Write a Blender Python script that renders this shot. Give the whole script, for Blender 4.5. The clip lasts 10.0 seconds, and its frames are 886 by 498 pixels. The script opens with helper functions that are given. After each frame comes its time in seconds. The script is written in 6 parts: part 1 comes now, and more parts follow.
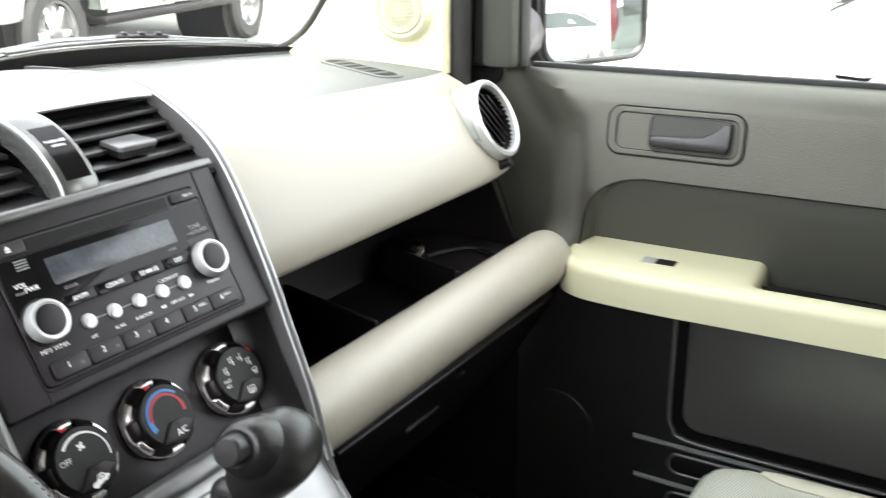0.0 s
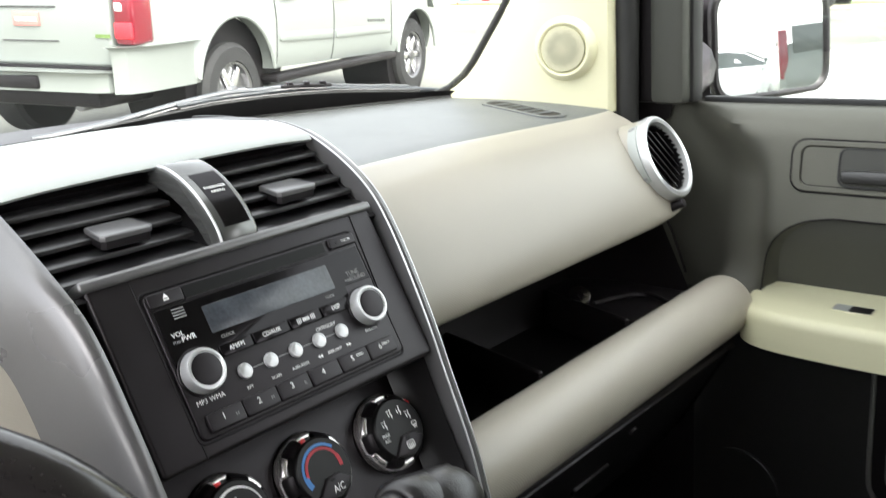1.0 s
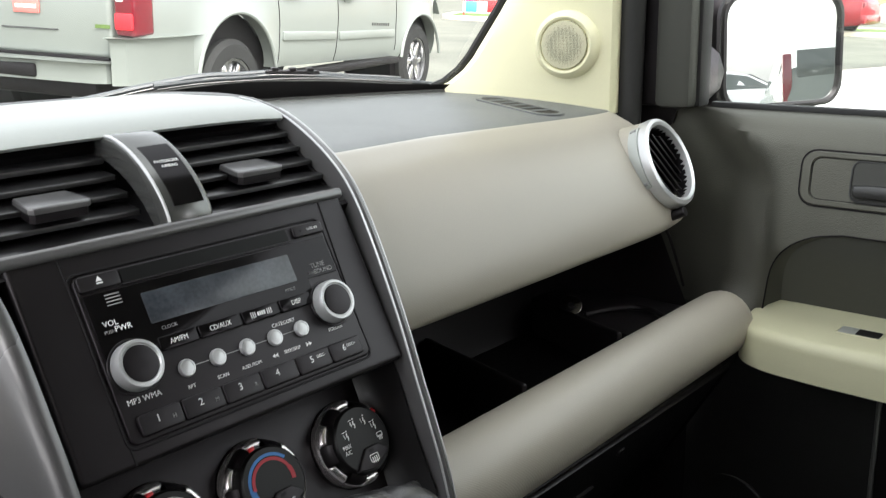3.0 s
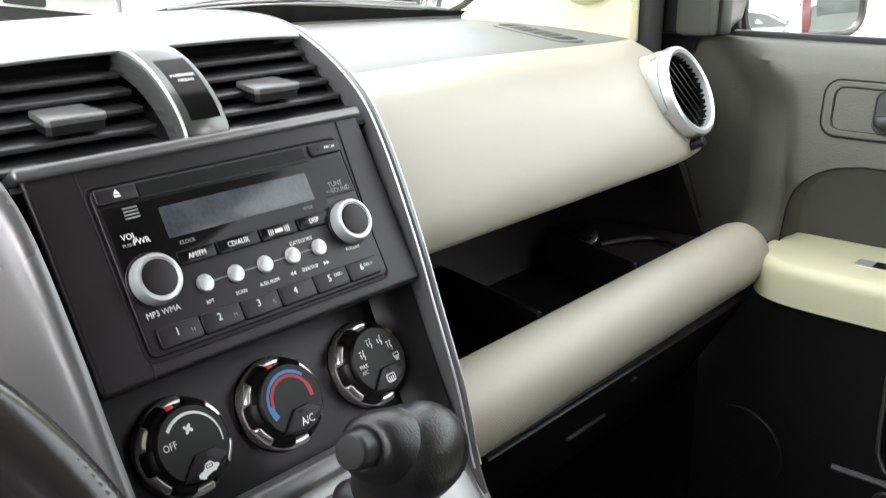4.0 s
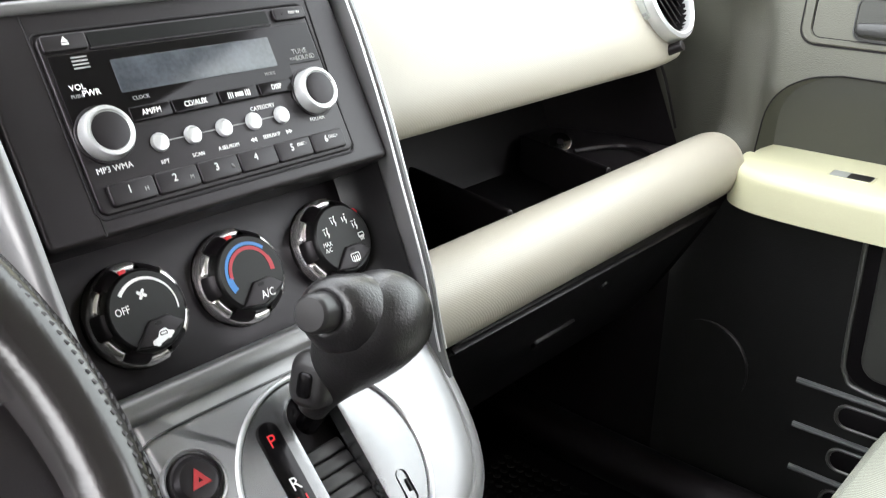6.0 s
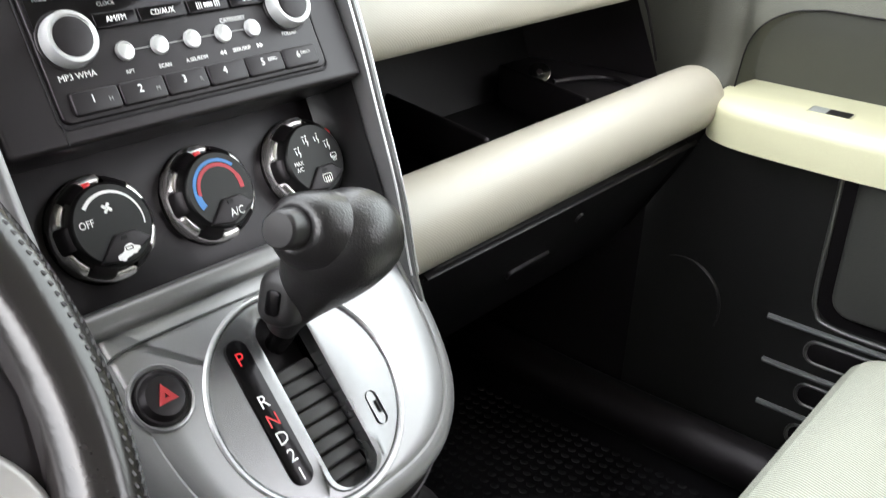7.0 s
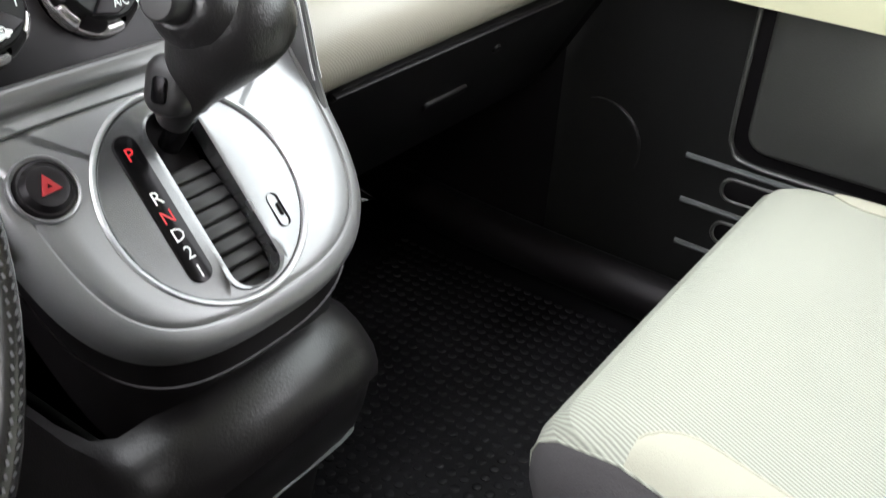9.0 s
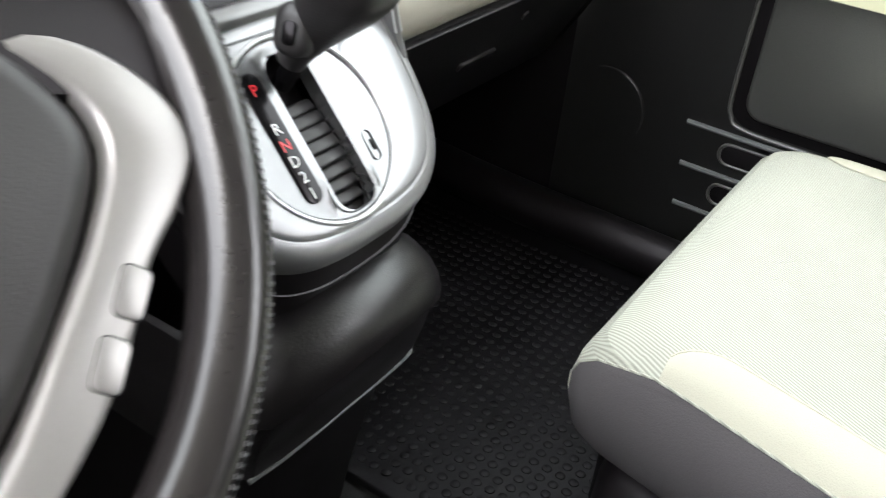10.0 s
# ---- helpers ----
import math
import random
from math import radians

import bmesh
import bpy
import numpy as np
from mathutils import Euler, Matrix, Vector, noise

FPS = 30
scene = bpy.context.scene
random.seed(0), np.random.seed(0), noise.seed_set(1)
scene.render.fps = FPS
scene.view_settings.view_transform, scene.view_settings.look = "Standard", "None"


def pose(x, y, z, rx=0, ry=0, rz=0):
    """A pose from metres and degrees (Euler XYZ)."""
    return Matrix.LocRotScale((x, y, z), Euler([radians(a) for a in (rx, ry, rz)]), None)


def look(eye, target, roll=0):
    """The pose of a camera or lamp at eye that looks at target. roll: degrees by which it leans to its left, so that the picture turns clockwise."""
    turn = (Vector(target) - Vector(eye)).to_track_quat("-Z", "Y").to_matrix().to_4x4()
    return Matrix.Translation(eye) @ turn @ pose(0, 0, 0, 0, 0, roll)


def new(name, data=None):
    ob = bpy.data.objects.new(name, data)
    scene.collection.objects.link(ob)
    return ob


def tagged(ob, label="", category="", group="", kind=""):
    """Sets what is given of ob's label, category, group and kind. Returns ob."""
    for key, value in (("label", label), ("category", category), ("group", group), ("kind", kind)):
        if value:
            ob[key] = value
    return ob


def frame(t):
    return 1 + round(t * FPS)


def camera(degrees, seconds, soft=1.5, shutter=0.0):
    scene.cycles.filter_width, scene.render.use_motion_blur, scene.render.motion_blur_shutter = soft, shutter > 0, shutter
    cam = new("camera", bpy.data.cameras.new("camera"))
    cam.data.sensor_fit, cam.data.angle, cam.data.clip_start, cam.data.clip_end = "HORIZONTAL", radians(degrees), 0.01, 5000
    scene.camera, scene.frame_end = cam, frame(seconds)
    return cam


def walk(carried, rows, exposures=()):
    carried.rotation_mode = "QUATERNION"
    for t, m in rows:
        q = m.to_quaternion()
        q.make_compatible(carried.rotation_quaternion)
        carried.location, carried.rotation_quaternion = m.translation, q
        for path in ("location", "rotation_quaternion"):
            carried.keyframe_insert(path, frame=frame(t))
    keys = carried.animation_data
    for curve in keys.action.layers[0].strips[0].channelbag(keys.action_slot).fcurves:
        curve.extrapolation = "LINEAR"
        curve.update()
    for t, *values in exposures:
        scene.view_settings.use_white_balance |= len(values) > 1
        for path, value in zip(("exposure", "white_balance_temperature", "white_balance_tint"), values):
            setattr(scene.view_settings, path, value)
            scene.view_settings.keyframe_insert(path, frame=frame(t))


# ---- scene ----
cam = camera(50.0, 10.0, 1.1, 0.5)
PATH = [
    (0, (-0.431, -0.508, 0.838), (1.191, 0.48, 0.211), -0.5),
    (0.5, (-0.414, -0.492, 0.83), (1.121, 0.654, 0.254), -2.4),
    (1, (-0.394, -0.477, 0.822), (1.056, 0.798, 0.302), -3.7),
    (1.5, (-0.359, -0.461, 0.816), (1.085, 0.855, 0.389), -4.1),
    (2, (-0.339, -0.46, 0.808), (1.156, 0.801, 0.391), -2.4),
    (2.5, (-0.335, -0.45, 0.799), (1.149, 0.813, 0.348), -1.3),
    (3.8, (-0.34, -0.441, 0.784), (1.079, 0.835, 0.187), -1.0),
    (4, (-0.339, -0.439, 0.78), (1.078, 0.827, 0.156), -0.7),
    (4.5, (-0.338, -0.438, 0.771), (1.091, 0.793, 0.105), -0.0),
    (5, (-0.337, -0.433, 0.762), (1.098, 0.777, 0.073), 0.5),
    (5.5, (-0.335, -0.433, 0.751), (1.091, 0.764, 0.021), 0.9),
    (5.7, (-0.334, -0.437, 0.742), (1.089, 0.764, 0.013), 0.8),
    (7, (-0.328, -0.44, 0.719), (1.086, 0.686, -0.136), 2.6),
    (7.5, (-0.326, -0.443, 0.705), (1.086, 0.647, -0.199), 2.9),
    (8, (-0.324, -0.446, 0.692), (1.089, 0.606, -0.254), 3.6),
    (8.5, (-0.319, -0.456, 0.678), (1.095, 0.545, -0.322), 3.4),
    (9, (-0.325, -0.467, 0.664), (1.088, 0.478, -0.39), 3.8),
    (9.5, (-0.364, -0.465, 0.654), (1.063, 0.403, -0.446), 4.7),
    (10, (-0.443, -0.453, 0.675), (1.002, 0.404, -0.41), 6.5),
]
walk(cam, [(t, look(eye, target, roll)) for t, eye, target, roll in PATH], [(0, 3.22), (0.5, 2.8), (1, 2.56), (1.7, 2.1), (2.5, 1.88), (4, 2.86), (4.5, 3.2), (5.5, 3.56), (7, 3.57), (8, 3.45), (8.5, 3.47), (9, 3.58), (9.5, 3.6), (10, 3.75)])

SKY, SUN, HAZE = 0.15, 0.6, 1.45

# ---------- light ----------
world = bpy.data.worlds.new("world")
scene.world = world
world.use_nodes = True
wn = world.node_tree.nodes
sky = wn.new("ShaderNodeTexSky")
sky.sky_type = "NISHITA"
sky.sun_disc = False
sky.sun_elevation = radians(48)
sky.sun_rotation = radians(200)
sky.air_density, sky.dust_density, sky.ozone_density = 1.0, 6.0, 1.0
grey = wn.new("ShaderNodeHueSaturation")
grey.inputs["Saturation"].default_value = 0.25
world.node_tree.links.new(sky.outputs[0], grey.inputs["Color"])
haze = wn.new("ShaderNodeVectorMath")          # bright even cloud in front of the blue
haze.operation = "ADD"
haze.inputs[1].default_value = (HAZE * 1.02, HAZE * 0.995, HAZE * 1.0)
world.node_tree.links.new(grey.outputs[0], haze.inputs[0])
world.node_tree.links.new(haze.outputs[0], wn["Background"].inputs["Color"])
wn["Background"].inputs["Strength"].default_value = SKY
sun = new("sun", bpy.data.lights.new("sun", "SUN"))
sun.data.energy, sun.data.angle, sun.data.color = SUN, radians(25), (1.0, 0.96, 0.9)
sun.matrix_basis = look((-3, -8, 9), (0, 0, 0))


# ---------- materials ----------
def material(name, color, rough=0.5, metal=0.0, grain=0.0, scale=400.0, vary=0.06, stain=6.0, coat=0.0, spec=0.5,
             weave=0.0, weave_size=0.003, ribs=0.0):
    """A plain surface: base colour with soft stains, fine grain relief, and a woven rib relief where weave is set."""
    m = bpy.data.materials.new(name)
    m.use_nodes = True
    nt = m.node_tree
    b = nt.nodes["Principled BSDF"]
    b.inputs["Roughness"].default_value, b.inputs["Metallic"].default_value = rough, metal
    b.inputs["Coat Weight"].default_value, b.inputs["Specular IOR Level"].default_value = coat, spec
    b.inputs["Coat Roughness"].default_value = 0.08
    co = nt.nodes.new("ShaderNodeTexCoord")
    n1 = nt.nodes.new("ShaderNodeTexNoise")
    n1.inputs["Scale"].default_value, n1.inputs["Detail"].default_value = stain, 6
    n2 = nt.nodes.new("ShaderNodeTexNoise")
    n2.inputs["Scale"].default_value, n2.inputs["Detail"].default_value = scale, 3
    for n in (n1, n2):
        nt.links.new(co.outputs["Object"], n.inputs["Vector"])
    add = nt.nodes.new("ShaderNodeMath")
    add.operation = "MULTIPLY_ADD"
    nt.links.new(n2.outputs["Fac"], add.inputs[0])
    add.inputs[1].default_value = 0.5
    nt.links.new(n1.outputs["Fac"], add.inputs[2])
    ramp = nt.nodes.new("ShaderNodeMapRange")
    ramp.inputs["From Min"].default_value, ramp.inputs["From Max"].default_value = 0.35, 1.15
    ramp.inputs["To Min"].default_value, ramp.inputs["To Max"].default_value = 1 - vary * 2, 1 + vary * 2
    nt.links.new(add.outputs[0], ramp.inputs["Value"])
    mul = nt.nodes.new("ShaderNodeVectorMath")
    mul.operation = "SCALE"
    mul.inputs[0].default_value = color[:3]
    nt.links.new(ramp.outputs[0], mul.inputs["Scale"])
    nt.links.new(mul.outputs[0], b.inputs["Base Color"])
    rr = nt.nodes.new("ShaderNodeMapRange")
    rr.inputs["From Min"].default_value, rr.inputs["From Max"].default_value = 0.3, 0.7
    rr.inputs["To Min"].default_value, rr.inputs["To Max"].default_value = rough * 0.88, min(1.0, rough * 1.12)
    nt.links.new(n1.outputs["Fac"], rr.inputs["Value"])
    nt.links.new(rr.outputs[0], b.inputs["Roughness"])
    last = None
    if grain:
        bump = nt.nodes.new("ShaderNodeBump")
        bump.inputs["Strength"].default_value, bump.inputs["Distance"].default_value = grain, 0.0006
        nt.links.new(n2.outputs["Fac"], bump.inputs["Height"])
        last = bump
    if weave:
        w = nt.nodes.new("ShaderNodeTexWave")
        w.bands_direction = "DIAGONAL"
        w.inputs["Scale"].default_value = 0.314 / weave_size
        w.inputs["Distortion"].default_value, w.inputs["Detail"].default_value = 0.4, 1.0
        if ribs:
            w.bands_direction = "X"
            w.inputs["Distortion"].default_value = 0.0
            turn = nt.nodes.new("ShaderNodeMapping")
            turn.inputs["Rotation"].default_value = (0, 0, radians(ribs))
            nt.links.new(co.outputs["Object"], turn.inputs["Vector"])
            nt.links.new(turn.outputs[0], w.inputs["Vector"])
        else:
            nt.links.new(co.outputs["Object"], w.inputs["Vector"])
        bw = nt.nodes.new("ShaderNodeBump")
        bw.inputs["Strength"].default_value, bw.inputs["Distance"].default_value = weave, weave_size * 0.35
        nt.links.new(w.outputs["Fac"], bw.inputs["Height"])
        if last:
            nt.links.new(last.outputs[0], bw.inputs["Normal"])
        last = bw
    if last:
        nt.links.new(last.outputs[0], b.inputs["Normal"])
    return m


def pane(name, tint=(0.94, 0.97, 0.95)):
    """Thin clear glass."""
    m = bpy.data.materials.new(name)
    m.use_nodes = True
    nt = m.node_tree
    nt.nodes.remove(nt.nodes["Principled BSDF"])
    tr, gl = nt.nodes.new("ShaderNodeBsdfTransparent"), nt.nodes.new("ShaderNodeBsdfGlossy")
    tr.inputs["Color"].default_value, gl.inputs["Roughness"].default_value = (*tint, 1), 0.02
    mix = nt.nodes.new("ShaderNodeMixShader")
    mix.inputs[0].default_value = 0.045
    nt.links.new(tr.outputs[0], mix.inputs[1])
    nt.links.new(gl.outputs[0], mix.inputs[2])
    nt.links.new(mix.outputs[0], nt.nodes["Material Output"].inputs["Surface"])
    return m


BLACK = material("black_plastic", (0.0070, 0.0059, 0.0066), 0.38, grain=0.14, scale=1700, vary=0.1, spec=0.36)
DEEP = material("matt_black_plastic", (0.0046, 0.0040, 0.0044), 0.5, grain=0.4, scale=700, vary=0.12, spec=0.25)
GLOVE = material("matt_black_lid", (0.0050, 0.0048, 0.0051), 0.38, grain=0.4, scale=600, vary=0.1, spec=0.3)
PIANO = material("gloss_black_plastic", (0.0040, 0.0037, 0.0040), 0.16, vary=0.03, spec=0.18)
VANE = material("satin_black_vane", (0.016, 0.0155, 0.016), 0.30, vary=0.06, grain=0.06, scale=900, spec=0.7)
DIALFACE = material("dull_black_dial", (0.0055, 0.0053, 0.0055), 0.42, vary=0.06, grain=0.1, scale=900, spec=0.3)
SLOT = material("smooth_black_slot", (0.003, 0.003, 0.003), 0.4, vary=0.05, spec=0.2)
DOORGREY = material("grained_grey_plastic", (0.032, 0.032, 0.026), 0.44, grain=0.7, scale=700, vary=0.2, spec=1.0)
DOORGREY.node_tree.nodes["Principled BSDF"].inputs["IOR"].default_value = 1.6
DOORGREY.node_tree.nodes["Principled BSDF"].inputs["Specular Tint"].default_value = (1.0, 0.99, 0.86, 1)
DOORGREY.node_tree.nodes["Bump"].inputs["Distance"].default_value = 0.0008
DASHGREY = material("dash_grey_plastic", (0.125, 0.132, 0.130), 0.48, grain=0.6, scale=700, vary=0.05)
LOWDOOR = material("black_door_plastic", (0.0110, 0.0110, 0.0105), 0.32, grain=0.4, scale=500, vary=0.1, spec=0.75)
POCKET = material("dark_grey_pocket_plastic", (0.062, 0.062, 0.057), 0.34, grain=0.5, scale=500, vary=0.1, spec=0.9)
INSERT = material("dark_cloth_insert", (0.055, 0.056, 0.048), 0.50, grain=0.5, scale=900, vary=0.08)
SILVER = material("silver_paint", (0.30, 0.298, 0.305), 0.33, metal=0.6, vary=0.03, scale=900, grain=0.05)
TRIM = material("satin_grey_trim", (0.165, 0.163, 0.164), 0.30, metal=0.5, vary=0.04, scale=900, grain=0.05)
BRIDGE = material("dark_satin_bridge", (0.085, 0.084, 0.084), 0.24, metal=0.55, vary=0.04)
BOW = material("satin_bow_paint", (0.15, 0.152, 0.148), 0.24, metal=0.7, vary=0.04)
PALESILVER = material("pale_silver_paint", (0.56, 0.565, 0.57), 0.30, metal=0.45, vary=0.03)
GATESILVER = material("brushed_gate_silver", (0.20, 0.20, 0.205), 0.25, metal=0.85, vary=0.05, scale=1200, grain=0.08)
SPOKE = material("satin_taupe_silver", (0.30, 0.287, 0.278), 0.32, metal=0.5, vary=0.03)
GRIP = material("smoky_grip_chrome", (0.74, 0.71, 0.71), 0.24, metal=0.85, vary=0.03)
CHROME = material("chrome", (0.75, 0.75, 0.76), 0.14, metal=1.0, vary=0.02)
HOOD = material("pale_silver_hood", (0.38, 0.40, 0.38), 0.35, metal=0.2, vary=0.03)
BEIGE = material("beige_dash_vinyl", (0.385, 0.358, 0.302), 0.34, weave=0.09, weave_size=0.0016, vary=0.03, grain=0.2, scale=900)
IVORY = material("ivory_armrest_plastic", (0.60, 0.585, 0.40), 0.40, grain=0.25, scale=700, vary=0.03)
PILLAR = material("beige_pillar_trim", (0.74, 0.715, 0.49), 0.55, grain=0.3, scale=700, vary=0.03)
GRILLE = material("beige_speaker_mesh", (0.42, 0.41, 0.31), 0.55, grain=0.9, scale=500, vary=0.12)
CHEEK = material("satin_dark_cheek", (0.011, 0.0103, 0.0108), 0.36, vary=0.05, grain=0.08, scale=900, spec=0.4)
BUTTON = material("satin_black_button", (0.021, 0.0195, 0.020), 0.40, vary=0.06, grain=0.08, scale=900)
KNOB = material("grained_black_knob", (0.0140, 0.0128, 0.0133), 0.34, grain=0.5, scale=700, vary=0.10, spec=0.65)
RIMSKIN = material("glossy_black_leather", (0.017, 0.0150, 0.0150), 0.20, grain=0.14, scale=420, vary=0.12, spec=0.6)
for dark in (BLACK, DEEP, GLOVE, PIANO):
    dark.node_tree.nodes["Principled BSDF"].inputs["Specular Tint"].default_value = (1.0, 0.94, 0.99, 1)
HUBSKIN = material("soft_dark_hub", (0.016, 0.0142, 0.0142), 0.45, grain=0.3, scale=700, vary=0.08)
LEATHER = material("black_leather", (0.0112, 0.0097, 0.0104), 0.34, grain=0.35, scale=520, vary=0.1)
THREAD = material("grey_thread", (0.075, 0.074, 0.077), 0.7, vary=0.1)
RUBBER = material("black_rubber", (0.014, 0.014, 0.014), 0.6, grain=0.4, scale=300, vary=0.1)
MAT = material("rubber_floor_mat", (0.0075, 0.0071, 0.0084), 0.50, grain=0.3, scale=260, vary=0.42, stain=11, spec=0.17)
SEAT = material("pale_seat_cloth", (0.44, 0.45, 0.385), 0.85, weave=0.3, weave_size=0.0029, ribs=22, grain=0.3, scale=800, vary=0.03, spec=0.2)
BOLSTER = material("cream_seat_cloth", (0.49, 0.48, 0.39), 0.85, grain=0.6, scale=900, vary=0.04, spec=0.2)
sn = SEAT.node_tree.nodes
tone = sn.new("ShaderNodeMapRange")               # colour follows the rib relief, darker low and paler high
tone.inputs["To Min"].default_value, tone.inputs["To Max"].default_value = 0.66, 1.14
SEAT.node_tree.links.new(sn["Wave Texture"].outputs["Fac"], tone.inputs["Value"])
rib_tone = sn.new("ShaderNodeVectorMath")
rib_tone.operation = "SCALE"
SEAT.node_tree.links.new(sn["Principled BSDF"].inputs["Base Color"].links[0].from_socket, rib_tone.inputs[0])
SEAT.node_tree.links.new(tone.outputs[0], rib_tone.inputs["Scale"])
SEAT.node_tree.links.new(rib_tone.outputs[0], sn["Principled BSDF"].inputs["Base Color"])
SEATSIDE = material("grey_seat_side_cloth", (0.088, 0.082, 0.085), 0.9, grain=0.7, scale=700, vary=0.08, spec=0.2)
WHITE = material("white_print", (0.88, 0.88, 0.88), 0.5, vary=0.02)
DIM = material("grey_print", (0.26, 0.26, 0.26), 0.5, vary=0.02)
RED = material("red_print", (0.75, 0.02, 0.03), 0.4, vary=0.05)
ARCRED = material("deep_red_print", (0.46, 0.018, 0.035), 0.45, vary=0.03)
ARCBLUE = material("sky_blue_print", (0.045, 0.21, 0.56), 0.45, vary=0.03)
HAZARD = material("dull_red_print", (0.36, 0.015, 0.02), 0.4, vary=0.05)
BLUE = material("blue_print", (0.06, 0.24, 0.75), 0.45, vary=0.03)
# mottled base colour paints the smears and the cloudy bluish reflection
LCD = material("unlit_display", (0.040, 0.046, 0.056), 0.2, vary=0.40, stain=45)
CARPET = material("black_carpet", (0.006, 0.006, 0.006), 0.95, grain=0.8, scale=500, vary=0.15)
ROOFCLOTH = material("grey_headliner", (0.42, 0.42, 0.38), 0.9, grain=0.4, scale=500, vary=0.03)
dots = GRILLE.node_tree.nodes.new("ShaderNodeTexVoronoi")
dots.inputs["Scale"].default_value, dots.inputs["Randomness"].default_value = 560.0, 0.15
GRILLE.node_tree.links.new(GRILLE.node_tree.nodes["Texture Coordinate"].outputs["Object"], dots.inputs["Vector"])
holes = GRILLE.node_tree.nodes.new("ShaderNodeMapRange")
holes.inputs["From Min"].default_value, holes.inputs["From Max"].default_value = 0.28, 0.45
holes.inputs["To Min"].default_value = 0.18
GRILLE.node_tree.links.new(dots.outputs["Distance"], holes.inputs["Value"])
paint = GRILLE.node_tree.nodes.new("ShaderNodeVectorMath")
paint.operation = "SCALE"
paint.inputs[0].default_value = (0.56, 0.54, 0.38)
GRILLE.node_tree.links.new(holes.outputs[0], paint.inputs["Scale"])
GRILLE.node_tree.links.new(paint.outputs[0], GRILLE.node_tree.nodes["Principled BSDF"].inputs["Base Color"])
GLASS = pane("clear_glass")
MIRROR = material("mirror_glass", (0.92, 0.93, 0.93), 0.01, metal=1.0, vary=0.0)
# outside
ASPHALT = material("pale_asphalt", (0.125, 0.127, 0.105), 0.85, grain=1.0, scale=22, vary=0.32, stain=0.6)
GRASS = material("mown_grass", (0.10, 0.16, 0.04), 0.9, grain=1.0, scale=30, vary=0.3, stain=1.5)
SUVPAINT = material("silver_car_paint", (0.245, 0.264, 0.248), 0.33, metal=0.4, vary=0.02, scale=2.0, stain=0.8, coat=0.25)
WHITEPAINT = material("white_car_paint", (0.80, 0.80, 0.80), 0.25, vary=0.01, coat=0.5)
REDPAINT = material("red_car_paint", (0.23, 0.012, 0.02), 0.25, vary=0.02, coat=0.5)
BLUEPAINT = material("blue_car_paint", (0.055, 0.10, 0.15), 0.25, vary=0.02, coat=0.5)
GREENPAINT = material("grey_green_car_paint", (0.10, 0.115, 0.10), 0.25, vary=0.02, coat=0.5)
WIPER = material("grey_wiper_metal", (0.055, 0.060, 0.066), 0.35, vary=0.15, grain=0.1, scale=600)
TYRE = material("tyre_rubber", (0.012, 0.012, 0.012), 0.75, grain=0.5, scale=80, vary=0.12)
CARGLASS = material("dark_car_glass", (0.09, 0.10, 0.095), 0.06, vary=0.05)
PLATE = material("pale_red_paper", (0.60, 0.16, 0.14), 0.6, vary=0.1)
TAIL = material("red_tail_lamp", (0.135, 0.005, 0.013), 0.12, vary=0.1, coat=0.6)
CLEAR = material("clear_lamp_lens", (0.65, 0.62, 0.60), 0.12, vary=0.1)
WALLPAINT = material("cream_wall_paint", (0.62, 0.56, 0.45), 0.8, vary=0.06)
LEAF = material("shrub_leaves", (0.06, 0.11, 0.03), 0.7, vary=0.35, stain=3)
ORANGE = material("orange_wall_paint", (0.50, 0.34, 0.20), 0.8, vary=0.06)
POLE = material("red_post_paint", (0.48, 0.07, 0.06), 0.5, vary=0.08)


# ---------- shape builders ----------
def grid(rows, wrap=False, cap=False):
    """A skin over rows of points; wrap closes each row, cap fills the first and the last row."""
    bm = bmesh.new()
    vs = [[bm.verts.new(p) for p in row] for row in rows]
    n = len(rows[0])
    for a, b in zip(vs, vs[1:]):
        for i in range(n if wrap else n - 1):
            j = (i + 1) % n
            bm.faces.new((a[i], a[j], b[j], b[i]))
    if cap:
        bm.faces.new(vs[0][::-1])
        bm.faces.new(vs[-1])
    bmesh.ops.recalc_face_normals(bm, faces=bm.faces)
    return bm


def merge(*bms):
    out = bmesh.new()
    for b in bms:
        me = bpy.data.meshes.new("tmp")
        b.to_mesh(me)
        out.from_mesh(me)
        bpy.data.meshes.remove(me)
        b.free()
    return out


def moved(bm, m):
    bmesh.ops.transform(bm, matrix=m, verts=bm.verts)
    return bm


def box(size, at=(0, 0, 0), bevel=0.0, seg=2):
    bm = bmesh.new()
    bmesh.ops.create_cube(bm, size=1, matrix=Matrix.Translation(at) @ Matrix.Diagonal((*size, 1)))
    if bevel:
        bmesh.ops.bevel(bm, geom=bm.edges[:], offset=bevel, segments=seg, profile=0.5, affect="EDGES")
    return bm


def rrect(w, h, r, at=(0, 0), n=5):
    """The outline of a rectangle with rounded corners, anticlockwise."""
    pts = []
    for cx, cy, a in ((w / 2 - r, h / 2 - r, 0), (-w / 2 + r, h / 2 - r, 90), (-w / 2 + r, -h / 2 + r, 180), (w / 2 - r, -h / 2 + r, 270)):
        for k in range(n + 1):
            t = radians(a + 90 * k / n)
            pts.append((at[0] + cx + r * math.cos(t), at[1] + cy + r * math.sin(t)))
    return pts


def resample(pts, step):
    """The same closed outline with no side longer than step."""
    out = []
    for a, b in zip(pts, pts[1:] + pts[:1]):
        k = max(1, math.ceil(math.dist(a, b) / step))
        out += [(a[0] + (b[0] - a[0]) * j / k, a[1] + (b[1] - a[1]) * j / k) for j in range(k)]
    return out


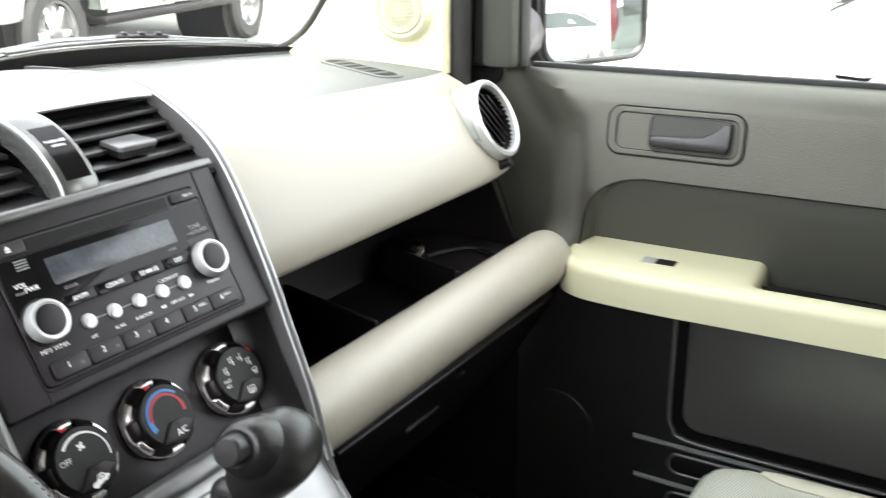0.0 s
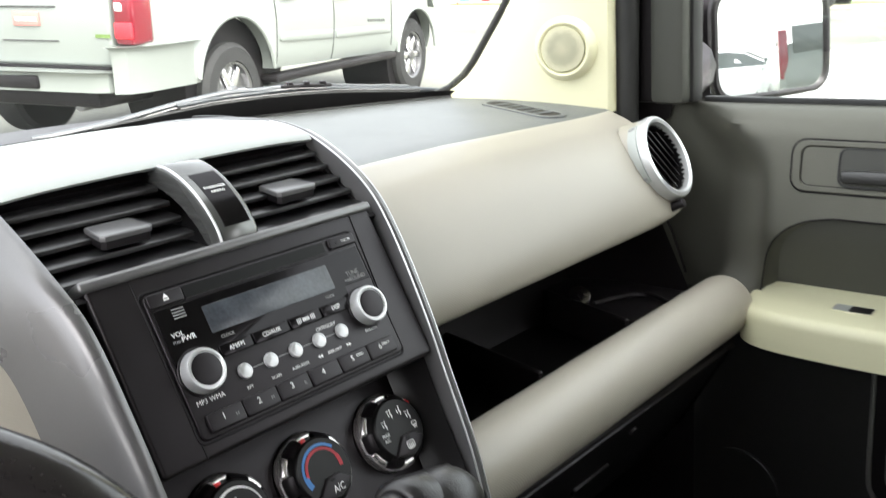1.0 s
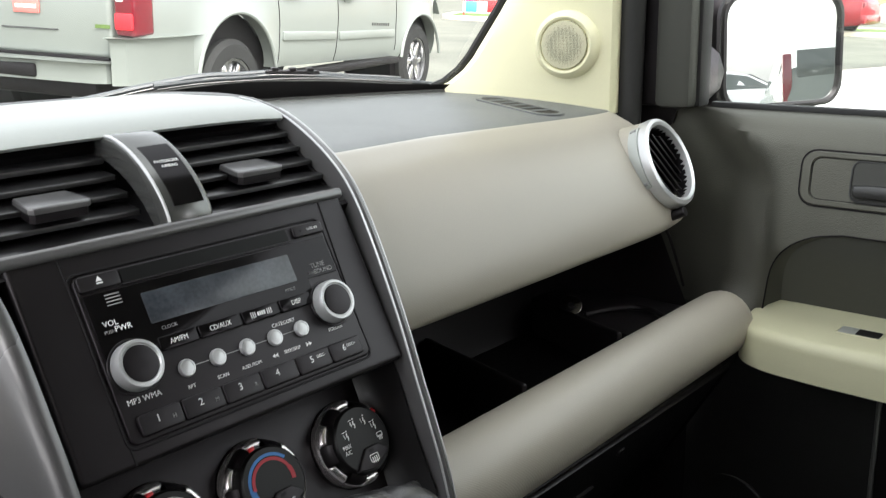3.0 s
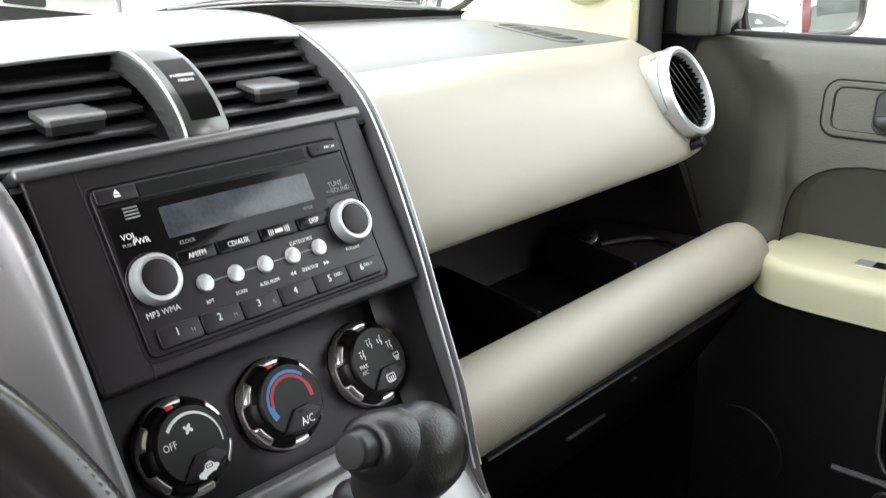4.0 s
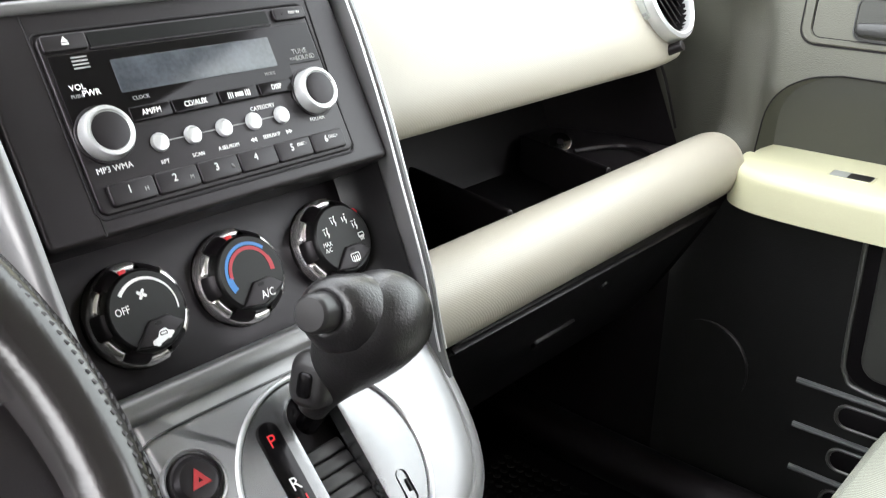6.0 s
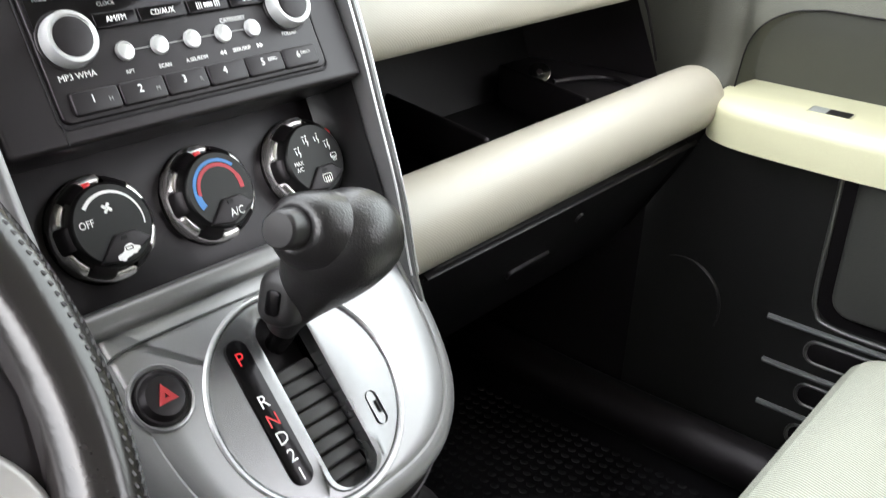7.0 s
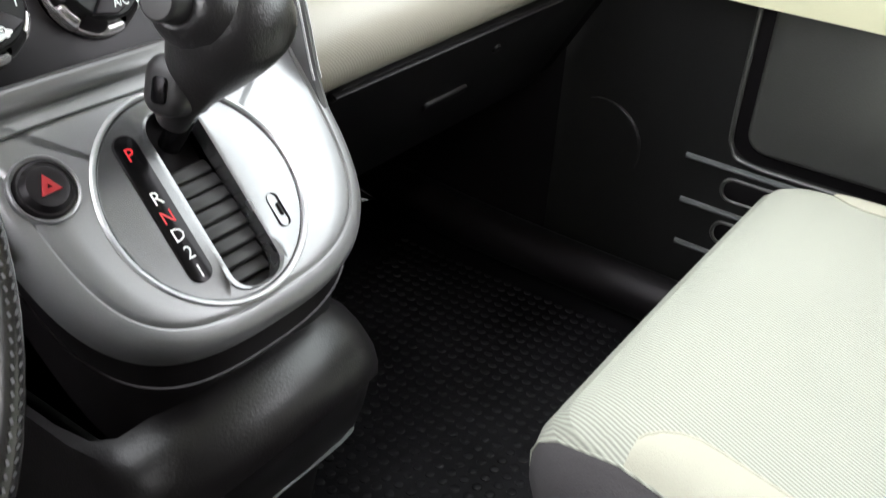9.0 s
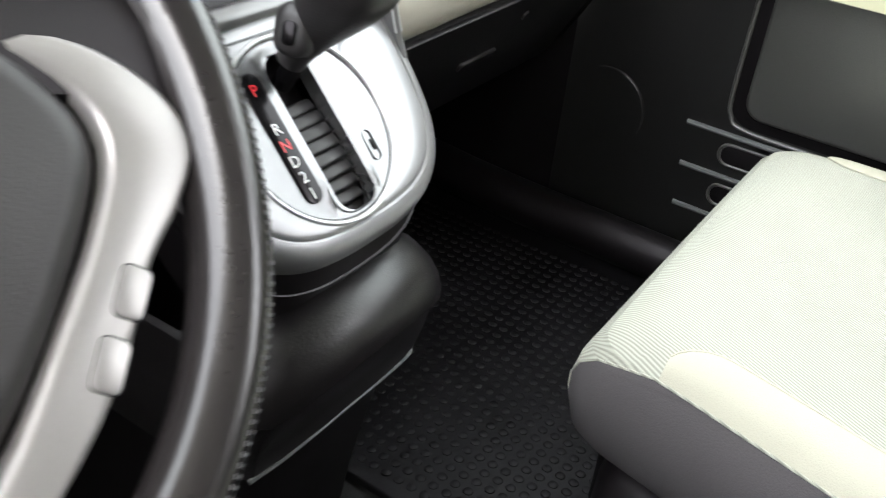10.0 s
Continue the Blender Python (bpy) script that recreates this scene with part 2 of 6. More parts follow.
def circle(r, n=40, at=(0, 0)):
    return [(at[0] + r * math.cos(2 * math.pi * k / n), at[1] + r * math.sin(2 * math.pi * k / n)) for k in range(n)]


def shrink(pts, d):
    """An outline moved inwards by d."""
    out = []
    n = len(pts)
    for i in range(n):
        a, b, c = Vector(pts[i - 1]), Vector(pts[i]), Vector(pts[(i + 1) % n])
        e1, e2 = (b - a).normalized(), (c - b).normalized()
        m = Vector((-(e1.y + e2.y), e1.x + e2.x))
        m = m.normalized() if m.length > 1e-9 else Vector((-e1.y, e1.x))
        k = max(0.5, m.dot(Vector((-e1.y, e1.x))))
        out.append(tuple(b + m * (d / k)))
    return out


def slab(pts, z0, z1, bevel=0.0, seg=3):
    """A plate with that outline from z0 up to z1, its upper edge rounded."""
    rows = [[(x, y, z0) for x, y in pts]]
    if bevel:
        rows.append([(x, y, z1 - bevel) for x, y in pts])
        for k in range(1, seg + 1):
            t = math.pi / 2 * k / seg
            ring = shrink(pts, bevel * (1 - math.cos(t)))
            rows.append([(x, y, z1 - bevel + bevel * math.sin(t)) for x, y in ring])
    else:
        rows.append([(x, y, z1) for x, y in pts])
    return grid(rows, wrap=True, cap=True)


def lip(outer, inner, z0, z1, bevel=0.001):
    """A flat ring between two outlines with as many points each."""
    rows = [[(x, y, z0) for x, y in outer], [(x, y, z1 - bevel) for x, y in outer], [(x, y, z1) for x, y in shrink(outer, bevel)],
            [(x, y, z1) for x, y in shrink(inner, -bevel)], [(x, y, z1 - bevel) for x, y in inner], [(x, y, z0) for x, y in inner]]
    rows.append(rows[0])
    return grid(rows, wrap=True)


def lathe(profile, n=40, cap=True):
    """A turned body from (radius, z) pairs."""
    profile = [(max(r, 0.0002), z) for r, z in profile]
    rows = [[(r * math.cos(2 * math.pi * k / n), r * math.sin(2 * math.pi * k / n), z) for k in range(n)] for r, z in profile]
    return grid(rows, wrap=True, cap=cap)


def tube(path, r, n=12, cap=True, flat=1.0):
    """A round bar along a path; r is one radius or one for each point."""
    path = [Vector(p) for p in path]
    rs = r if isinstance(r, (list, tuple)) else [r] * len(path)
    up = Vector((0, 0, 1))
    rows = []
    for i, p in enumerate(path):
        t = (path[min(i + 1, len(path) - 1)] - path[max(i - 1, 0)]).normalized()
        if abs(t.dot(up)) > 0.95:
            up = Vector((0, 1, 0))
        side = t.cross(up).normalized()
        up = side.cross(t).normalized()
        rows.append([p + rs[i] * (math.cos(2 * math.pi * k / n) * side + flat * math.sin(2 * math.pi * k / n) * up) for k in range(n)])
    return grid(rows, wrap=True, cap=cap)


def smooth_path(pts, n=8):
    """A curve through points (Catmull-Rom)."""
    P = [Vector(p) for p in pts]
    P = [2 * P[0] - P[1]] + P + [2 * P[-1] - P[-2]]
    out = []
    for i in range(1, len(P) - 2):
        a, b, c, d = P[i - 1:i + 3]
        for k in range(n):
            t = k / n
            out.append(0.5 * (2 * b + (c - a) * t + (2 * a - 5 * b + 4 * c - d) * t * t + (3 * b - a - 3 * c + d) * t ** 3))
    return out + [P[-2]]


def thing(name, m=None, label="", category="", group="", kind=""):
    ob = new(name)
    ob.empty_display_size = 0.02
    ob.matrix_basis = m if m is not None else Matrix()
    return tagged(ob, label, category, group, kind)


def part(name, bm, mat, parent=None, label="", m=None, sharp=35):
    me = bpy.data.meshes.new(name)
    bm.to_mesh(me)
    bm.free()
    me.materials.append(mat)
    for p in me.polygons:
        p.use_smooth = True
    me.set_sharp_from_angle(angle=radians(sharp))
    ob = new(name, me)
    if parent:
        ob.parent = parent
    if m is not None:
        ob.matrix_basis = m
    return tagged(ob, label)


def share(ob, m, parent=None):
    """One more piece on the same mesh."""
    o = bpy.data.objects.new(ob.name.split(".")[0], ob.data)
    scene.collection.objects.link(o)
    o.parent = parent or ob.parent
    o.matrix_basis = m
    return o


def lettering(body, size, x, y, z, mat, parent, turn=0.0, squeeze=1.0, thick=0.0001):
    """Printed words, centred on (x, y) and lying at z."""
    cu = bpy.data.curves.new("lettering", "FONT")
    cu.body, cu.size, cu.align_x, cu.align_y, cu.extrude, cu.resolution_u = body, size, "CENTER", "CENTER", thick, 2
    tmp = bpy.data.objects.new("tmp", cu)
    me = bpy.data.meshes.new_from_object(tmp)
    bpy.data.objects.remove(tmp)
    bpy.data.curves.remove(cu)
    me.materials.clear()
    me.materials.append(mat)
    me.transform(Matrix.Diagonal((squeeze, 1, 1, 1)))
    ob = new("lettering", me)
    ob.parent = parent
    ob.matrix_basis = pose(x, y, z, 0, 0, turn)
    return ob


def plane_frame(origin, slope):
    """A frame whose x runs across the car, y up along the slope (dy, dz) and z out towards the cabin."""
    dy, dz = Vector(slope).normalized()
    m = Matrix(((1, 0, 0, origin[0]), (0, dy, -dz, origin[1]), (0, dz, dy, origin[2]), (0, 0, 0, 1)))
    return m


MA = plane_frame((0, 0.0, 0.56), (0.048, 0.088))       # radio
MD = plane_frame((0.002, 0.0, 0.4995), (0.048, 0.088))   # climate dials, at their faces
MS = plane_frame((0, -0.056, 0.418), (0.674, 0.736))   # gear gate
MV = plane_frame((0, 0.06, 0.66), (0.8, 0.6))          # centre vents

# ---------- cabin shell ----------
FLOOR, DOORX, ROOF, REAR = -0.08, 0.77, 1.30, -2.4


def cabin():
    floor = part("floor", box((1.62, 3.2, 0.05), (0, -0.8, FLOOR - 0.03), 0.005), CARPET)
    tagged(floor, "black carpeted footwell floor of a car", "floor", kind="structure")
    roof = part("ceiling", box((1.60, 2.36, 0.05), (0, -1.235, ROOF + 0.02), 0.02), ROOFCLOTH)
    tagged(roof, "pale grey cloth headliner under the roof", "ceiling", kind="structure")
    # driver's side: door below the sill, window ahead of the post, closed behind it
    wall = merge(box((0.08, 3.1, 0.74), (-DOORX - 0.04, -0.85, 0.28)), box((0.08, 1.66, 0.65), (-DOORX - 0.04, -1.57, 0.975)))
    tagged(part("wall_driver", wall, DOORGREY), "plain grey door side behind the steering wheel", "wall", kind="structure")
    back = box((1.62, 0.08, 1.4), (0, REAR, 0.6))
    tagged(part("wall_rear", back, DOORGREY), "plain grey wall behind the seats", "wall", kind="structure")
    side = merge(box((0.08, 0.20, 0.65), (DOORX + 0.09, -1.05, 0.98)), box((0.08, 0.66, 0.65), (DOORX + 0.09, -2.08, 0.98)))
    tagged(part("wall_passenger", side, DOORGREY), "plain grey posts behind the passenger door", "wall", kind="structure")
    fire = part("wall_front", box((1.54, 0.05, 0.78), (0, 0.5, 0.27)), CARPET)
    tagged(fire, "black carpeted firewall at the end of the footwell", "wall", kind="structure")


def windscreen():
    w = thing("window_1", label="clear windscreen above the dashboard with black lower edge", category="windscreen", kind="structure")
    # lower edge bows forward in the middle
    low = [(x, 0.625 - 0.47 * x * x - 0.12 * abs(x) ** 6, 0.679) for x in [-0.66 + 1.32 * k / 32 for k in range(33)]]
    top = [(x * 0.98, -0.045 - 0.04 * x * x, ROOF) for x, _, _ in low]
    part("pane", grid([low, [tuple((Vector(a) + Vector(b)) / 2) for a, b in zip(low, top)], top]), GLASS, w)
    lo, hi = [], []
    for a, b in zip(low, top):
        a, b = Vector(a), Vector(b)
        h = 0.006 + 0.018 * math.exp(-((abs(a.x) - 0.41) / 0.16) ** 2)
        lo.append(a + Vector((0, -0.0025, 0)))
        hi.append(a + (b - a) * (h / (ROOF - 0.679)) + Vector((0, -0.0025, 0)))
    part("frit_band", grid([lo, hi]), DEEP, w, "black printed glass border")
    part("edge_band", tube([(x, y + 0.004, z - 0.004) for x, y, z in low], 0.008, 8), RUBBER, w, "black rubber edge")
    part("cowl", grid([[(x, y + 0.012, z - 0.004) for x, y, z in low], [(x * 1.05, y + 0.10, z + 0.008) for x, y, z in low],
                       [(x * 1.1, y + 0.16, z - 0.03) for x, y, z in low], [(x * 1.1, y + 0.17, z - 0.2) for x, y, z in low]]), BLACK, w, "black plastic cowl")
    return low


def pillar():
    """Trim of the windscreen pillar with its round tweeter grille."""
    n = Vector((-0.96, -0.28, 0)).normalized()
    u = Vector((-0.28, 0.96, 0)).normalized()         # forwards along the panel
    o = Vector((0.701, 0.247, 0.738))
    m = Matrix(((u.x, 0, n.x, o.x), (u.y, 0, n.y, o.y), (u.z, 1, n.z, o.z), (0, 0, 0, 1)))
    p = thing("pillar_trim", m, "beige plastic windscreen pillar trim beside the dashboard", "pillar trim")
    knots = ((-0.085, 0.25), (-0.054, 0.182), (-0.046, 0.160), (-0.02, 0.135), (0.018, 0.1095), (0.054, 0.085), (0.096, 0.061), (0.3, -0.01), (0.5, -0.03), (0.7, -0.05))

    def edge_at(v):
        for (v0, u0), (v1, u1) in zip(knots, knots[1:]):
            if v <= v1:
                return u0 + (u1 - u0) * (v - v0) / (v1 - v0)

    # inner edge follows the glass: steep above, swept forwards at the foot
    rows = []
    for k in range(29):
        v = -0.085 + 0.65 * (k / 28) ** 1.3
        front = edge_at(v)
        back = -0.066 - 0.01 * v
        row = [(front + 0.006, v, -0.05), (front, v, -0.012), (front - 0.012, v, -0.002)]
        row += [(front - 0.012 + (back + 0.006 - front + 0.012) * j / 6, v, 0.004 * math.sin(math.pi * j / 6)) for j in range(1, 7)]
        row += [(back, v, -0.01), (back - 0.004, v, -0.06)]
        rows.append(row)
    part("trim", grid(rows), PILLAR, p)
    part("glass_edge", tube([(r[0][0] + 0.004, r[0][1], -0.020) for r in rows], 0.0055, 8), RUBBER, p, "black glass edge")
    g = part("tweeter_cover", moved(lathe([(0.0, 0.012), (0.026, 0.0115), (0.0275, 0.010), (0.0285, 0.0125), (0.031, 0.0135), (0.0345, 0.011), (0.0375, 0.004), (0.039, 0.0)], 48), Matrix.Translation((-0.003, 0.0015, 0)) @ Matrix.Scale(1.13, 4)), PILLAR, p, "round beige tweeter cover")
    part("grille", moved(lathe([(0.027, 0.0105), (0.026, 0.0135), (0.012, 0.0145), (0.001, 0.0148)], 40), Matrix.Translation((-0.003, 0.0015, 0)) @ Matrix.Scale(1.13, 4)), GRILLE, g, "fine meshed grille")
    s = thing("door_seal", label="black rubber door seal and dark window post", category="seal", kind="structure")
    part("seal", tube([(0.752, 0.184, 0.5), (0.752, 0.181, 0.66), (0.748, 0.176, 0.85), (0.742, 0.166, ROOF)], 0.016, 12), RUBBER, s)
    part("inner_strip", box((0.03, 0.05, 0.64), (0.748, 0.222, 0.98), 0.006), PILLAR, s, "beige inner strip")
    part("frame_post", box((0.034, 0.12, 0.64), (0.786, 0.205, 0.98), 0.006), DEEP, s, "black door frame")


def dashboard(low):
    d = thing("dashboard", label="grey and beige car dashboard with open storage tray", category="dashboard")
    # top pad: from the padded front edge to the glass
    rows = []
    for x, yb, zb in low:
        xx = x * 1.09
        yf = 0.168 + 0.02 * max(0.0, (abs(xx) - 0.5) / 0.22)
        zf = 0.6675 - 0.010 * max(0.0, (abs(xx) - 0.35) / 0.35)
        rows.append([(xx, yf + 0.002, zf - 0.02), (xx, yf, zf - 0.002)] + [(xx + (x - xx) * t, yf + (yb - 0.004 - yf) * t, zf + (zb - 0.003 - zf) * t + 0.004 * math.sin(math.pi * t)) for t in (0.02, 0.1, 0.25, 0.45, 0.65, 0.85, 1.0)])
    part("top_pad", grid(rows), DASHGREY, d, "grained grey plastic top")
    # defroster slot near the pillar
    dm = pose(0.622, 0.262, 0.6680, 1.2, -4.0, 74.7)
    f = part("defroster_vent", lip(rrect(0.150, 0.044, 0.0215, n=8), rrect(0.136, 0.031, 0.0150, n=8), -0.004, 0.0014, 0.0005), DASHGREY, d, "oval defroster outlet", dm)
    part("well", slab(rrect(0.137, 0.032, 0.0155, n=8), -0.003, 0.0006), DEEP, f)
    fin = part("fin", box((0.0022, 0.030, 0.0050), (0, 0, 0), 0.0006), DASHGREY, f, m=pose(-0.042, 0, -0.0002, 0, 40, 0))
    for k in range(1, 5):
        share(fin, pose(-0.042 + 0.021 * k, 0, -0.0002, 0, 40 if k % 2 == 0 else -40, 0))
    # beige panel over the tray
    prof = smooth_path([(0, 0.115, 0.528), (0, 0.082, 0.526), (0, 0.064, 0.533), (0, 0.060, 0.548), (0, 0.070, 0.578), (0, 0.093, 0.617), (0, 0.125, 0.648), (0, 0.152, 0.663), (0, 0.167, 0.6685), (0, 0.172, 0.664)], 5)
    rows = []
    for k in range(93):
        x = 0.125 + 0.575 * k / 92
        e = max(0.0, (x - 0.60) / 0.10)
        rows.append([(x, p.y + 0.012 * e * e + (0.05 if math.hypot(x - 0.664, (p.z - 0.610) / 0.9) < 0.0455 else 0.0), p.z - 0.010 * max(0.0, (x - 0.35) / 0.35) * (p.z - 0.53) / 0.135) for p in prof])
    part("airbag_panel", grid(rows), BEIGE, d, "smooth beige textured panel")
    rows = [[(-q[0], q[1], q[2]) for q in r] for r in rows]
    part("driver_panel", grid(rows), BEIGE, d, "smooth beige textured panel")
    # round grab bar
    n = 32
    rows = []
    for x, r in [(0.13, 0.0395)] + [(0.13 + 0.58 * k / 20, 0.0395) for k in range(1, 20)] + [(0.712, 0.0392), (0.722, 0.0375), (0.729, 0.0335), (0.7335, 0.026), (0.7355, 0.016), (0.736, 0.003)]:
        rows.append([(x, 0.023 + r * math.cos(2 * math.pi * k / n), 0.404 + 0.012 * (x - 0.2) + r * math.sin(2 * math.pi * k / n)) for k in range(n)])
    part("grab_bar", grid(rows, wrap=True, cap=True), BEIGE, d, "thick round beige grab bar")
    # tray behind the bar: floor, back, ends and low dividers
    prof = [(0.045, 0.392), (0.070, 0.383), (0.205, 0.385), (0.220, 0.390), (0.227, 0.402), (0.242, 0.46), (0.275, 0.55)]
    tray = part("storage_tray", grid([[(x, y, z) for y, z in prof] for x in (0.14, 0.25, 0.36, 0.48, 0.6, 0.706)]), GLOVE, d, "black plastic storage tray")
    part("tray_roof", box((0.60, 0.2, 0.006), (0.43, 0.18, 0.552), 0.002), DEEP, d)
    part("tray_end", grid([[(0.700, 0.05 + 0.05 * (z - 0.40) / 0.11, z), (0.704, 0.13, z), (0.69, 0.2, z), (0.66, 0.262, z), (0.60, 0.275, z)] for z in (0.37, 0.41, 0.44, 0.50, 0.55)]), BLACK, d, "rounded tray end")
    part("tray_end", grid([[(0.148, y, z) for y in (0.05, 0.16, 0.28)] for z in (0.37, 0.55)]), DEEP, d)
    part("tray_lip", tube([(0.699, 0.095, 0.522), (0.706, 0.091, 0.505), (0.718, 0.088, 0.477), (0.736, 0.086, 0.440)], 0.0020, 8), BLACK, tray)
    part("divider", moved(box((0.007, 0.172, 0.052), (0, 0, 0), 0.003, 3), pose(0.386, 0.148, 0.406, 0, 0, -13.6)), BLACK, tray)
    part("divider", moved(box((0.007, 0.160, 0.052), (0, 0, 0), 0.003, 3), pose(0.5765, 0.145, 0.406, 0, 0, -17.4)), BLACK, tray)
    part("bin_rim", tube(smooth_path([(0.592, 0.140, 0.4285), (0.615, 0.128, 0.430), (0.640, 0.110, 0.431), (0.645, 0.085, 0.432), (0.630, 0.055, 0.432)], 6), 0.0035, 8), BLACK, tray)
    part("bin_floor", slab([(0.560, 0.060), (0.700, 0.060), (0.700, 0.235), (0.612, 0.235)], 0.415, 0.4265, 0.003), BLACK, tray)
    # glove box below the bar
    gm = plane_frame((0.46, 0.006, 0.362), (-0.05, 0.085))
    g = part("glove_box", slab(rrect(0.50, 0.19, 0.02, (0, -0.097)), -0.02, 0.0, 0.004), GLOVE, d, "black glove box lid", gm)
    part("latch", slab(rrect(0.075, 0.012, 0.004, (-0.02, -0.10)), 0.0, 0.004, 0.0015), BLACK, g)
    part("clip", slab(circle(0.006, 16, (0.03, -0.045)), 0.0, 0.003, 0.001), BLACK, g)
    part("seam_strip", box((0.50, 0.003, 0.006), (0, -0.001, 0.001), 0.001), BLACK, g)
    part("lower_cover", grid([[(x, 0.012, 0.37), (x, 0.03, 0.33), (x, 0.10, 0.21), (x, 0.2, 0.17), (x, 0.45, 0.16)] for x in (0.12, 0.3, 0.5, 0.72, 0.755)]), DEEP, d, "black under-dash cover")
    part("end_cover", grid([[(0.757, y, z) for z in (0.2, 0.4, 0.54, 0.655)] for y in (0.18, 0.25, 0.34, 0.48)]), BLACK, d, "black end cover")
    # driver's side plain lower dash
    part("driver_lower", grid([[(x, 0.10, 0.53), (x, 0.03, 0.45), (x, 0.05, 0.35), (x, 0.2, 0.25), (x, 0.45, 0.2)] for x in (-0.755, -0.5, -0.3, -0.13)]), BLACK, d, "black lower dash")
    # round side outlet
    a = Vector((0.07, -0.89, 0.43)).normalized()
    c = Vector((0.666, 0.080, 0.6075))
    vm = Matrix.Translation(c) @ a.to_track_quat("Z", "Y").to_matrix().to_4x4()
    v = thing("side_vent", vm, "round silver-ringed air outlet at the end of the dashboard", "air vent")
    part("housing", lathe([(0.047, -0.004), (0.0535, -0.004), (0.0553, -0.015), (0.0575, -0.03), (0.0615, -0.05), (0.066, -0.08)], 56, False), BEIGE, v, "beige round housing")
    part("ring", lathe([(0.0445, -0.005), (0.0445, 0.002), (0.0455, 0.006), (0.049, 0.0078), (0.053, 0.006), (0.0545, 0.001), (0.054, -0.012), (0.0535, -0.016), (0.046, -0.02)], 56, False), PALESILVER, v, "satin silver ring")
    part("well", grid([[(r * math.cos(2 * math.pi * k / 40), r * math.sin(2 * math.pi * k / 40), z) for k in range(40)] for r, z in ((0.0446, 0.0005), (0.0436, -0.030), (0.001, -0.031))], wrap=True), DEEP, v)
    for k in range(-3, 4):
        w = math.sqrt(max(0.0395 ** 2 - (0.0115 * k) ** 2, 1e-6))
        part("vane", moved(box((2 * w, 0.0020, 0.014), (0, 0, 0), 0.0006), pose(0, 0, 0, 0, 0, -58) @ pose(0, 0.0115 * k, -0.009, 32, 0, 0)), BLACK, v)
    part("knob", slab(circle(0.006, 16, (-0.01, -0.060)), -0.02, 0.004, 0.001), BLACK, v)
    rows = [[((r * math.cos(radians(a))), r * math.sin(radians(a)), z) for r, z in ((0.0535, -0.0165), (0.0562, -0.0155), (0.0570, -0.0095), (0.0562, -0.0035), (0.0535, -0.003))] for a in range(118, 208, 6)]
    sl = part("slider", grid(rows, cap=True), HOOD, v, "pale curved slider")
    for a in (124, 196):
        part("mark", moved(box((0.0012, 0.0035, 0.008), (0.0568, 0, -0.0095), 0.0003), pose(0, 0, 0, 0, 0, a)), DIM, sl)


def coin():
    c = thing("coin", pose(0.594, 0.162, 0.4350, 40, 0, -45), "small bright metal token lying in the storage tray", "token")
    part("disc", slab(circle(0.0135, 24), -0.001, 0.001, 0.0004), CHROME, c)
    part("stud", slab(circle(0.004, 12), 0.001, 0.0016), BLACK, c)


